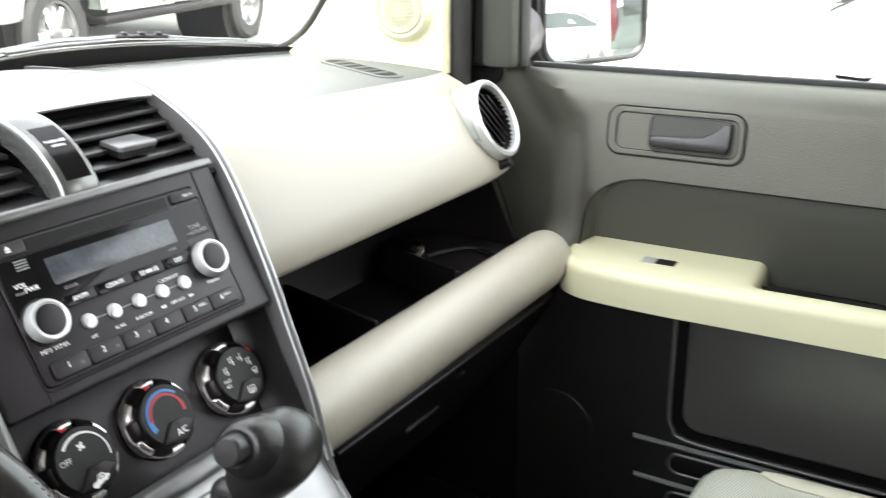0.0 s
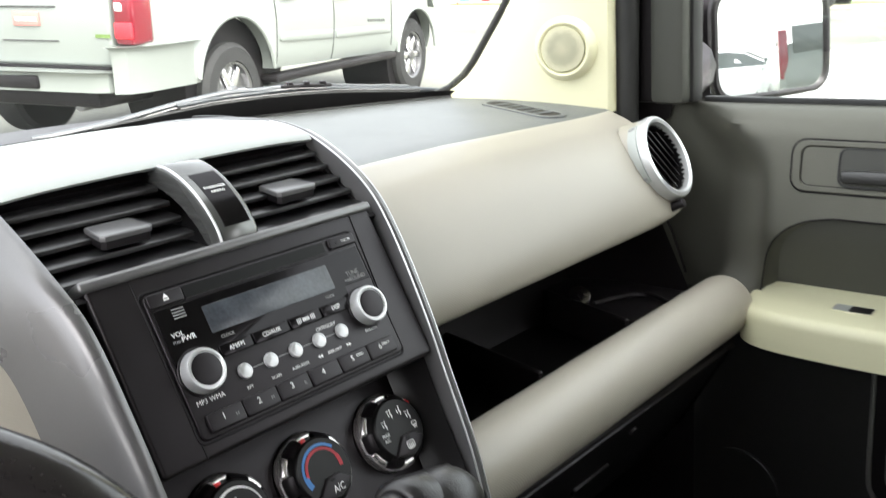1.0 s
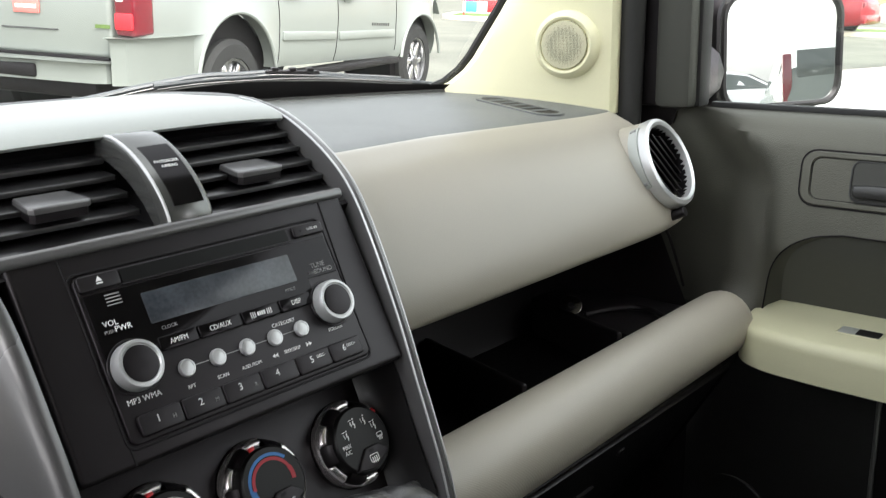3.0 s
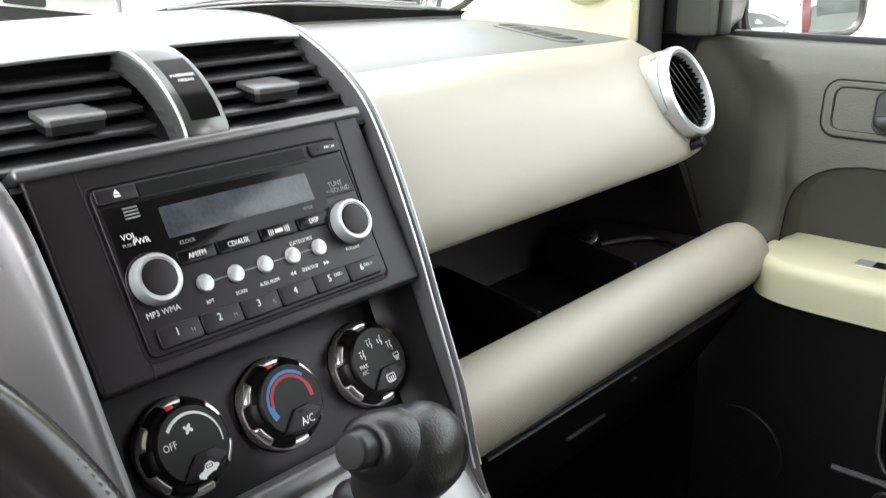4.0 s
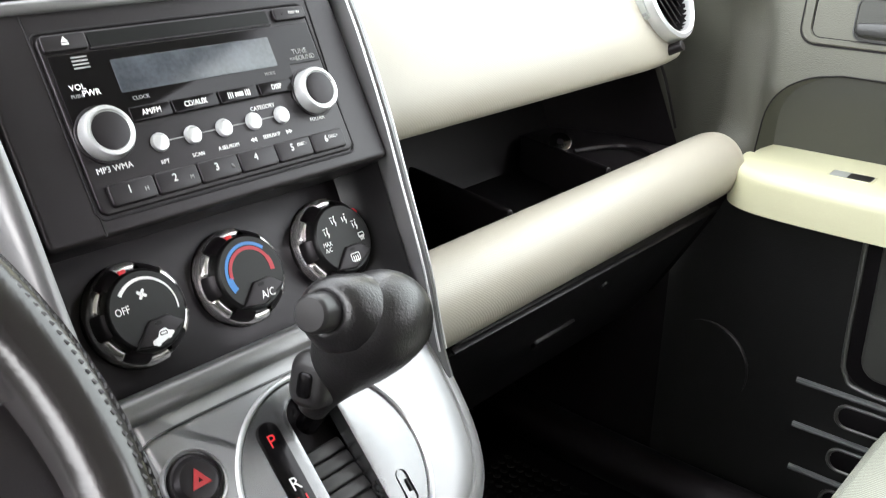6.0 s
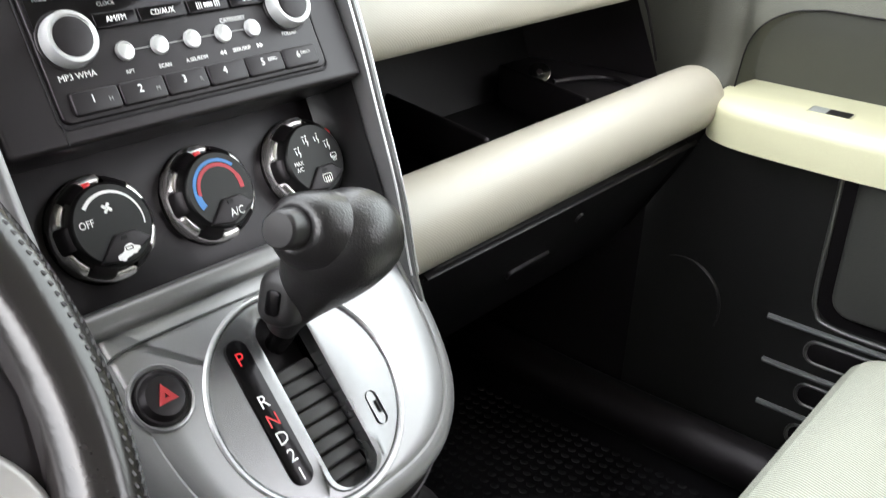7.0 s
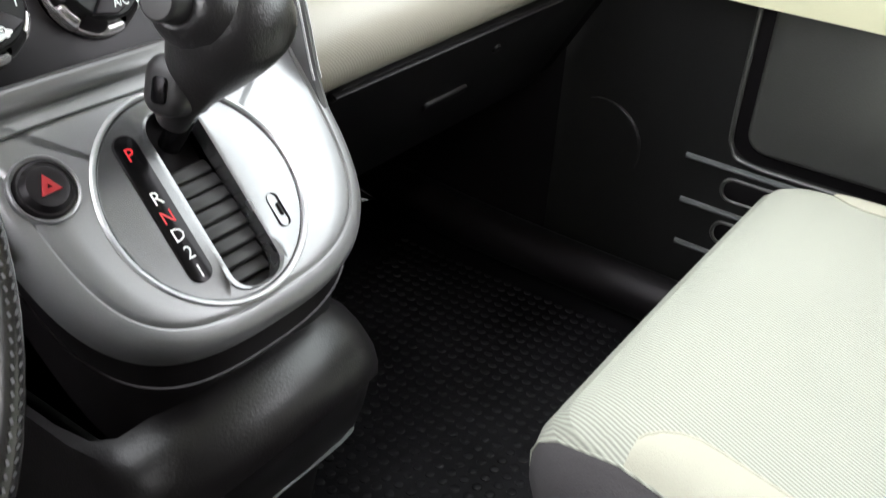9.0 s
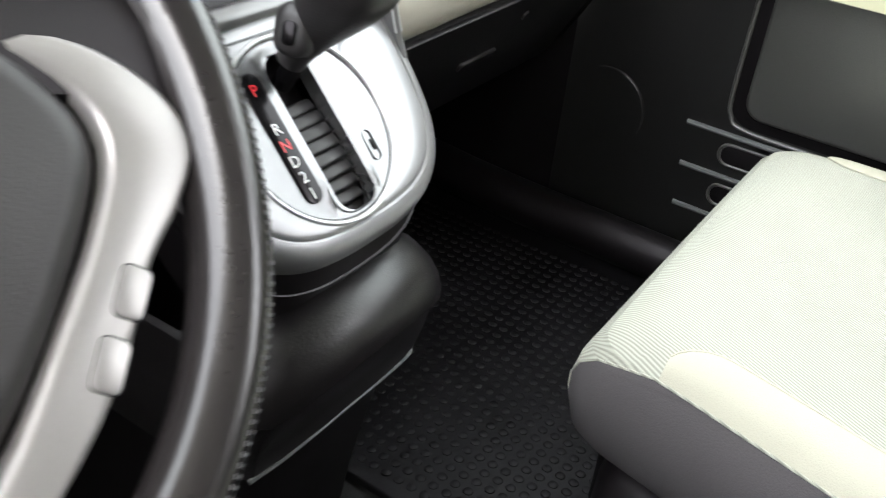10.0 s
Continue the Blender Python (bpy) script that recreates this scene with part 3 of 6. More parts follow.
def door():
    d = thing("door_1", pose(0, 0, 0), "grey passenger door with ivory armrest and dark insert", "car door", kind="structure")
    # panel skin: a height field over (y, z), set back where the dark insert lies
    def depth(y, z):
        x = DOORX - 0.0085 + 0.14 * max(0.0, z - 0.50) + 0.026 * max(0.0, (z - 0.628) / 0.03) ** 2
        start = -0.016 + 0.9 * max(0.0, z - 0.585) + 0.5 * max(0.0, 0.44 - z)          # front part turns away into the gap beside the dashboard, shaped for its shade
        f = min(1.0, max(0.0, (y - start) / 0.085))
        return x + (DOORX + 0.046 - x) * (f * f * (3 - 2 * f)) ** 0.9

    ys = [0.20 - 0.025 * k for k in range(0, 50)]
    zs = [-0.10, -0.05, 0.0, 0.05, 0.1, 0.15, 0.2, 0.25, 0.3, 0.35, 0.39, 0.405]
    # front edge of the recessed insert: its place along the car at each height
    swept = smooth_path([(-0.006, 0.395, 0), (-0.008, 0.422, 0), (-0.0145, 0.4725, 0), (-0.031, 0.501, 0), (-0.060, 0.5185, 0), (-0.095, 0.5255, 0)], 4)
    upper = [0.54, 0.56, 0.58, 0.60, 0.62, 0.635, 0.645, 0.652, 0.656, 0.658]

    def skin(y, z):
        return depth(y, z) if z < 0.6579 else DOORX + 0.045

    fronts = [(q.x, q.y) for q in swept] + [(-0.095, z) for z in upper]
    rows = [[(skin(0.20 + (e - 0.20) * k / 36, z), 0.20 + (e - 0.20) * k / 36, z) for k in range(37)] for e, z in fronts]
    rows.append([(DOORX + 0.06, y, 0.60) for _, y, _ in rows[-1]])
    back = [[(skin(-0.095 - 0.05 * k, z), -0.095 - 0.05 * k, z) for k in range(20)] for z in [0.5255] + upper]
    back.append([(DOORX + 0.06, y, 0.60) for _, y, _ in back[-1]])
    part("panel", merge(grid(rows), grid(back)), DOORGREY, d, "grained dark grey panel")
    rows = []
    for q in swept:
        lean = 0.030 * (0.5255 - q.y) / 0.12
        row = []
        for k in range(16):
            g = 0.95 * (k / 15) ** 2.2
            y = q.x - g
            row.append((depth(y, q.y) + 0.0006 + (0.0035 + lean) * min(1.0, g / 0.012) ** 0.6, y, q.y))
        rows.append(row)
    part("insert", grid(rows), INSERT, d, "dark smooth insert")
    part("insert_rim", tube([(depth(q.x, q.y) + 0.0004, q.x, q.y) for q in swept] + [(depth(-0.2, 0.5255) + 0.0004, -0.095 - 0.1 * k, 0.5255) for k in range(1, 9)], 0.0011, 6), DEEP, d, "dark joint round the insert")
    part("lower_panel", grid([[(depth(y, z) + 0.002, y, z) for z in zs] for y in ys]), LOWDOOR, d, "black lower panel")
    part("outer_skin", box((0.02, 2.6, 0.8), (DOORX + 0.085, -1.1, 0.24), 0.004), SUVPAINT, d, "outer door skin")
    dm = Matrix(((0, 0, -1, DOORX - 0.005), (-1, 0, 0, 0), (0, 1, 0, 0), (0, 0, 0, 1)))   # x rearwards, y up, z into the cabin
    # handle
    hm = Matrix(((0, 0.139, -0.990, DOORX + 0.0034 - 0.0817), (-1, 0, 0, 0), (0, 0.990, 0.139, 0.588 - 0.5821), (0, 0, 0, 1)))   # leans with the panel
    b = part("handle_bezel", lip(rrect(0.181, 0.063, 0.017, (0.130, 0.5880)), rrect(0.162, 0.049, 0.011, (0.132, 0.5880)), -0.004, 0.0030, 0.0012), DOORGREY, d, "raised rounded bezel", hm)
    part("bezel_groove", lip(rrect(0.1855, 0.0675, 0.019, (0.130, 0.5880)), rrect(0.181, 0.063, 0.017, (0.130, 0.5880)), -0.004, 0.0010, 0.0003), DEEP, b, "dark outline groove")
    part("plate_groove", lip(rrect(0.163, 0.050, 0.012, (0.132, 0.5880)), rrect(0.1600, 0.0470, 0.010, (0.132, 0.5880)), -0.002, 0.0016, 0.0003), DEEP, b, "dark outline groove")
    part("handle_plate", slab(rrect(0.162, 0.049, 0.012, (0.132, 0.5880)), -0.004, 0.0012), DOORGREY, b)
    part("cup_rim", lip(rrect(0.113, 0.0480, 0.011, (0.1520, 0.5885)), rrect(0.108, 0.0435, 0.009, (0.1520, 0.5885)), -0.001, 0.0026, 0.0006), LOWDOOR, b, "dark rim of the finger recess")
    part("handle_cup", slab(rrect(0.109, 0.0445, 0.009, (0.1520, 0.5885)), -0.001, 0.0016), INSERT, b, "dark finger recess")
    blade = smooth_path([(0.101, 0.584, 0), (0.120, 0.5855, 0), (0.150, 0.5860, 0), (0.170, 0.5890, 0), (0.184, 0.5970, 0), (0.194, 0.6070, 0)], 4)
    lever = [(q.x, q.y) for q in blade] + [(0.2045, 0.6080), (0.2055, 0.6000), (0.2050, 0.578), (0.2000, 0.5690), (0.105, 0.5690), (0.0995, 0.574)]
    part("handle_lever", slab(lever[::-1], 0.0012, 0.0085, 0.0030), LOWDOOR, b, "pull lever")
    # grey tube drawn in for the highlight along the lever's upper edge
    part("lever_glint", tube([hm @ Vector((q.x, q.y - 0.0012, 0.0078)) for q in blade], 0.0012, 6), DASHGREY, b, "grey line for the highlight on the lever edge")
    # armrest: pod at the front, slimmer rail behind
    pod = [(-0.008, 0.770), (-0.006, 0.735), (0.006, 0.708), (0.030, 0.690), (0.07, 0.681), (0.16, 0.6775), (0.27, 0.680), (0.50, 0.683), (0.90, 0.684), (0.90, 0.722), (0.276, 0.722), (0.266, 0.725), (0.2625, 0.734), (0.262, 0.812), (0.0, 0.812)]
    am = Matrix(((0, 1, 0, 0), (-1, 0, 0, 0), (0, 0, 1, 0), (0, 0, 0, 1)))   # outline (rearwards, across)
    curve = [(p.x, p.y) for p in smooth_path([(x, y, 0) for x, y in pod[:9]], 5)] + pod[9:]
    def rise(bm):
        """Lifts the top towards the door."""
        for y in (0.742, 0.753, 0.764, 0.775, 0.786, 0.797):
            bmesh.ops.bisect_plane(bm, geom=bm.verts[:] + bm.edges[:] + bm.faces[:], plane_co=(0, y, 0), plane_no=(0, 1, 0))
        for v in bm.verts:
            if v.co.z > 0.40:
                f = max(0.0, min(1.0, (v.co.y - 0.742) / 0.070))
                v.co.z += 0.0115 * f * f * (3 - 2 * f)
        return bm

    part("armrest", rise(slab(curve, 0.372, 0.4195, 0.014, 5)), IVORY, d, "ivory moulded armrest", am)
    sw = part("window_switch", rise(slab(rrect(0.046, 0.021, 0.003, (0.1295, 0.747)), 0.4170, 0.4199, 0.0004)), HOOD, d, "pale switch recess", am)
    part("rocker", rise(slab(rrect(0.026, 0.018, 0.002, (0.1390, 0.747)), 0.4186, 0.4206, 0.0006)), BLACK, sw, "black window rocker")
    part("switch_rim", rise(lip(rrect(0.050, 0.025, 0.004, (0.1295, 0.747)), rrect(0.046, 0.021, 0.003, (0.1295, 0.747)), 0.4180, 0.4203, 0.0004)), IVORY, sw)
    # lower pocket with ribs
    p = part("pocket", slab(rrect(0.70, 0.205, 0.026, (0.524, 0.279)), 0.0, 0.012, 0.007, 4), POCKET, d, "raised lower pocket panel", dm)
    part("pocket_groove", slab(rrect(0.73, 0.235, 0.034, (0.520, 0.277)), -0.004, 0.0016, 0.001), DEEP, d, "dark groove round the pocket", dm)
    part("pocket_rim", tube(smooth_path([dm @ Vector(q) for q in ((0.154, 0.372, 0.003), (0.154, 0.30, 0.003), (0.154, 0.200, 0.003), (0.160, 0.172, 0.004), (0.182, 0.158, 0.005), (0.30, 0.1555, 0.005), (0.80, 0.1555, 0.005))], 4), 0.0032, 8), POCKET, d, "rounded pocket edge")
    for k, z in enumerate((0.146, 0.084, 0.022)):
        part("slot_rim", lip(rrect(0.63, 0.034, 0.016, (0.47, z - 0.030)), rrect(0.62, 0.026, 0.012, (0.47, z - 0.030)), 0.0, 0.005, 0.0015), POCKET, d, "", dm)
        # rib in pale grey, its colour standing for the highlight it catches
        part("rib", tube([dm @ Vector((0.105 + 0.004 * k, z, 0.006)), dm @ Vector((0.4, z - 0.001, 0.008)), dm @ Vector((0.8, z - 0.001, 0.008))], 0.004, 8), DASHGREY, d)
        part("slot", slab(rrect(0.62, 0.026, 0.012, (0.47, z - 0.030)), 0.0, 0.003, 0.001), DEEP, d, "", dm)
    ring = [(DOORX - 0.0075, 0.020 + 0.060 * math.cos(radians(a)), 0.122 + 0.062 * math.sin(radians(a))) for a in range(70, 201, 10)]
    part("speaker_ring", tube(ring, [0.0005 + 0.0022 * math.sin(math.pi * k / 13) for k in range(14)], 8), LOWDOOR, d, "round speaker bulge")
    # window post at the mirror and glass
    part("mirror_post", box((0.045, 0.050, 0.66), (DOORX + 0.018, 0.130, 0.989), 0.008), INSERT, d, "dark grey window post")
    part("post_seal", box((0.03, 0.012, 0.65), (DOORX + 0.030, 0.106, 0.985), 0.004), RUBBER, d, "black glass run")
    part("sill_seal", box((0.012, 2.2, 0.012), (DOORX + 0.052, -1.0, 0.659), 0.003), RUBBER, d)
    part("glass", box((0.004, 1.0, 0.64), (DOORX + 0.066, -0.4, 0.975)), GLASS, d, "clear side glass")


def side_mirror():
    """Outside mirror; its glass is turned to look back along the car."""
    m = thing("side_mirror", label="black door mirror outside the passenger window", category="mirror")
    c, n = Vector((1.156, 0.152, 0.712)), Vector((-0.38, -0.92, 0.053)).normalized()
    fr = Matrix.Translation(c) @ n.to_track_quat("Z", "Y").to_matrix().to_4x4()
    part("housing", slab(rrect(0.285, 0.192, 0.05, (0.008, 0)), -0.09, 0.006, 0.035, 6), BLACK, m, "black housing", fr)
    part("rim", lip(rrect(0.259, 0.179, 0.038), rrect(0.232, 0.160, 0.032), 0.004, 0.016, 0.004), BLACK, m, "", fr)
    part("mirror_glass", slab(rrect(0.234, 0.162, 0.032), 0.006, 0.0105), MIRROR, m, "mirror glass", fr)
    part("arm", tube([(0.80, 0.19, 0.66), (0.88, 0.20, 0.67), (0.98, 0.21, 0.69)], [0.05, 0.045, 0.05], 12), BLACK, m)


def wipers():
    g = thing("wiper", label="black wiper arm and blade resting on the windscreen", category="wiper")
    arm = smooth_path([(0.16, 0.672, 0.678), (0.228, 0.651, 0.684), (0.274, 0.640, 0.690), (0.328, 0.625, 0.699), (0.396, 0.601, 0.708), (0.445, 0.582, 0.708), (0.483, 0.565, 0.709), (0.532, 0.542, 0.705)], 3)
    part("arm", tube(arm, [0.007 - 0.003 * k / (len(arm) - 1) for k in range(len(arm))], 8, flat=0.7), WIPER, g, "dark grey arm")
    rail = smooth_path([(0.335, 0.616, 0.699), (0.396, 0.597, 0.703), (0.445, 0.578, 0.704), (0.483, 0.562, 0.705), (0.532, 0.539, 0.702), (0.584, 0.512, 0.695), (0.626, 0.488, 0.691), (0.679, 0.455, 0.683)], 3)
    part("rail", tube(rail, 0.0035, 8), WIPER, g)
    part("blade", tube(smooth_path([(0.225, 0.640, 0.683), (0.335, 0.610, 0.692), (0.39, 0.592, 0.696), (0.476, 0.556, 0.697), (0.55, 0.521, 0.694), (0.648, 0.466, 0.684)], 4), 0.0028, 6), RUBBER, g, "thin rubber blade")
    part("bright_strip", tube(smooth_path([(0.335, 0.608, 0.6955), (0.39, 0.590, 0.6995), (0.476, 0.554, 0.7005), (0.55, 0.519, 0.6975), (0.648, 0.464, 0.6870)], 4), 0.0009, 6), BRIDGE, g, "bright steel strip")
    part("edge_strip", tube([(p.x, p.y - 0.006, p.z - 0.0035) for p in arm[3:]], 0.0011, 6), BRIDGE, g, "bright edge of the arm")
    part("bow", tube([(p.x, p.y + 0.004, p.z + 0.0045) for p in rail[2:-2]], 0.0022, 6), WIPER, g, "thin blade bow")
    br = part("bracket", box((0.075, 0.009, 0.007), (0, 0, 0), 0.0025), BLACK, g, "black blade bracket", pose(0.507, 0.552, 0.707, 0, 3, -25))
    clip = part("clip", box((0.009, 0.011, 0.005), (0, 0, 0), 0.0015), BLACK, br, m=pose(-0.024, 0, 0.0045))
    for x in (0.0, 0.024):
        share(clip, pose(x, 0, 0.0045))


# ---------- centre stack ----------
def stack():
    s = thing("centre_stack", label="black and silver centre stack of the dashboard", category="centre stack")
    # side trims sweep from the hood down to the gear console
    path = smooth_path([(0.110, 0.40, 0.706), (0.122, 0.30, 0.7195), (0.130, 0.20, 0.724), (0.1365, 0.150, 0.718), (0.1385, 0.108, 0.7005), (0.1365, 0.067, 0.6735), (0.1310, 0.037, 0.640), (0.1280, 0.006, 0.58),
                        (0.126, -0.015, 0.53), (0.1235, -0.038, 0.475), (0.1205, -0.054, 0.425), (0.1175, -0.066, 0.402)], 5)
    for side in (-1, 1):
        rows = []
        for i, p in enumerate(path):
            t = path[min(i + 1, len(path) - 1)] - path[max(i - 1, 0)]
            n = Vector((0, -t.z, t.y)).normalized()          # into the dash
            if n.y < n.z:
                n = -n
            sec = [(-0.002, 0.016), (-0.002, 0.004), (-0.001, -0.001), (0.002, -0.0025), (0.006, -0.002), (0.011, 0.002), (0.016, 0.010), (0.024, 0.035), (0.034, 0.075), (0.040, 0.13)]
            f = min(1.0, max(0.25, (len(path) - 1 - i) / 14))
            sec = [(a if side < 0 or a < 0.003 else 0.003 + (a - 0.003) * 0.5, b) for a, b in sec]
            rows.append([(side * (p.x + (a if a < 0.012 else 0.011 + (a - 0.011) * f)), p.y + n.y * b * (f if b > 0.03 else 1), p.z + n.z * b * (f if b > 0.03 else 1)) for a, b in sec])
        part("side_trim", grid(rows), TRIM, s, "satin silver side trim")
        # passenger side only: pale tubes drawn in for the highlights on the trim edges
        bead = side > 0 and part("trim_glint", tube([(side * (p.x - 0.0012), p.y - 0.0012, p.z + 0.0012) for p in path[12:-4]], 0.0009, 6), PALESILVER, s, "pale line for the highlight on the trim edge")
        bead and part("outer_glint", tube([(side * (p.x + 0.0058), p.y - 0.0010, p.z + 0.0010) for p in path[16:-4]], 0.0009, 6), PALESILVER, bead)
        part("side_seam", tube([(side * (p.x + 0.0405), p.y + 0.10, p.z - 0.01) for p in path[8:-6]], 0.006, 6), DEEP, s)
    # hood above the vents
    rows = []
    for y, z, w in [(0.1275, 0.7085, 0.1335), (0.1255, 0.7105, 0.1340), (0.129, 0.7140, 0.1345), (0.145, 0.7195, 0.1345), (0.18, 0.7245, 0.131), (0.25, 0.724, 0.124), (0.33, 0.717, 0.116), (0.42, 0.702, 0.106), (0.50, 0.685, 0.10)]:
        rows.append([(w * k / 8, y + 0.006 * (1 - (k / 8) ** 2) * 0, z + 0.003 * (1 - (k / 8) ** 4)) for k in range(-8, 9)])
    part("hood", grid(rows), HOOD, s, "smooth silver hood")
    # ledge under the vents, radio bezel and climate panel
    part("ledge", moved(box((0.252, 0.0080, 0.02), (0, 0.1165, -0.0075), 0.0030, 3), MA), TRIM, s, "satin silver ledge")
    for pts in ([(-0.0925, 0.1125), (-0.0915, 0.062), (-0.0905, -0.010)], [(0.1015, 0.1125), (0.0985, 0.065), (0.0945, 0.002)]):
        part("panel_seam", tube([MA @ Vector((x, v, 0.0)) for x, v in pts], 0.0007, 6), DEEP, s, "thin panel seam")
    bez = slab(rrect(0.246, 0.127, 0.004, (0, 0.0525)), -0.05, 0.0, 0.003)
    part("radio_bezel", moved(bez, MA), BLACK, s, "black radio surround")
    part("climate_panel", moved(slab(rrect(0.252, 0.125, 0.01, (-0.002, 0.012)), -0.04, -0.019, 0.003), MD), BLACK, s, "black climate panel")
    for side in (-1, 1):
        rows = []
        for k in range(9):
            v = -0.058 + 0.10 * k / 8
            e = 0.0150 - 0.0065 * (v + 0.058) / 0.10
            rows.append([MD @ Vector((side * (0.1295 - e - x) - 0.002 * (side < 0), v, z)) for x, z in ((-0.0004, 0.014 + 0.06 * max(0, v)), (0.0012, 0.004), (0.003, -0.003), (0.006, -0.011), (0.013, -0.0185))])
        part("panel_cheek", grid(rows), CHEEK, s, "curved dark cheek")
    # vents either side of the airbag lamp
    vm = thing("centre_vents", MV, "pair of black slatted centre air vents with silver tabs", "air vent")
    part("well", box((0.276, 0.10, 0.004), (0, 0.04, -0.032)), DEEP, vm, "black air duct")
    for x in (-0.1345, 0.1345):
        part("well_side", box((0.004, 0.09, 0.026), (x, 0.045, -0.023)), DEEP, vm)
    part("well_floor", box((0.258, 0.004, 0.036), (0, -0.008, -0.018)), DEEP, vm)
    part("well_roof", box((0.268, 0.012, 0.03), (0, 0.092, -0.022)), DEEP, vm)
    for x0, x1 in ((-0.135, -0.019), (0.019, 0.135)):
        for k in range(6):
            v = 0.002 + 0.0158 * k
            sl = slab([(x0, -0.009), (x0 + 0.002, -0.011), (x1 - 0.002, -0.011), (x1, -0.009), (x1, 0.013), (x0, 0.013)], -0.0018, 0.0014, 0.0010, 2)
            part("slat", sl, VANE, vm, "", pose(0, v, -0.011, -31, 0, 0))
        xm = math.copysign(0.0735, x0 + x1)
        t = part("tab", slab([(-0.0195, -0.014), (-0.017, -0.017), (0.017, -0.017), (0.0195, -0.014), (0.0165, 0.010), (-0.0165, 0.010)], -0.0018, 0.0022, 0.0014), TRIM, vm, "silver direction tab", pose(xm, 0.042, -0.001, -31, 0, 0))
        part("tab_front", slab([(-0.0185, -0.0135), (-0.016, -0.0162), (0.016, -0.0162), (0.0185, -0.0135), (0.0155, 0.010), (-0.0155, 0.010)], -0.0075, -0.0015, 0.0008), BLACK, t, "black underside of the tab")
    # bowed bridge with the airbag lamp
    prof = smooth_path([(0, -0.006, -0.012), (0, 0.0, 0.006), (0, 0.02, 0.016), (0, 0.05, 0.018), (0, 0.078, 0.010), (0, 0.094, -0.006)], 4)
    rows = [[(x, p.y, p.z - dz) for x, dz in ((-0.0175, 0.02), (-0.0175, 0.004), (-0.0160, 0.0012), (-0.0135, 0), (0.0135, 0), (0.0155, 0.0008), (0.0170, 0.003), (0.0170, 0.02))] for p in prof]
    br = part("bridge", grid(rows), BOW, vm, "bowed silver bridge")
    # pale tube drawn in for the sky reflected on the left edge
    part("bridge_glint", tube([(-0.0163, p.y, p.z - 0.0012) for p in prof[3:-3]], 0.0011, 6), PALESILVER, br, "pale line for the sky highlight on the bridge edge")
    rows = [[(x, p.y, p.z + d) for x, d in ((-0.0108, -0.0004), (-0.0104, 0.0006), (0.0110, 0.0006), (0.0114, -0.0004))] for p in prof if 0.005 < p.y < 0.059]
    part("lamp_window", grid(rows), PIANO, br, "dark airbag lamp window")
    lettering("PASSENGER", 0.0034, 0.000, 0.0405, 0.0194, WHITE, br)
    lettering("AIRBAG", 0.0034, 0.000, 0.0362, 0.0194, WHITE, br)


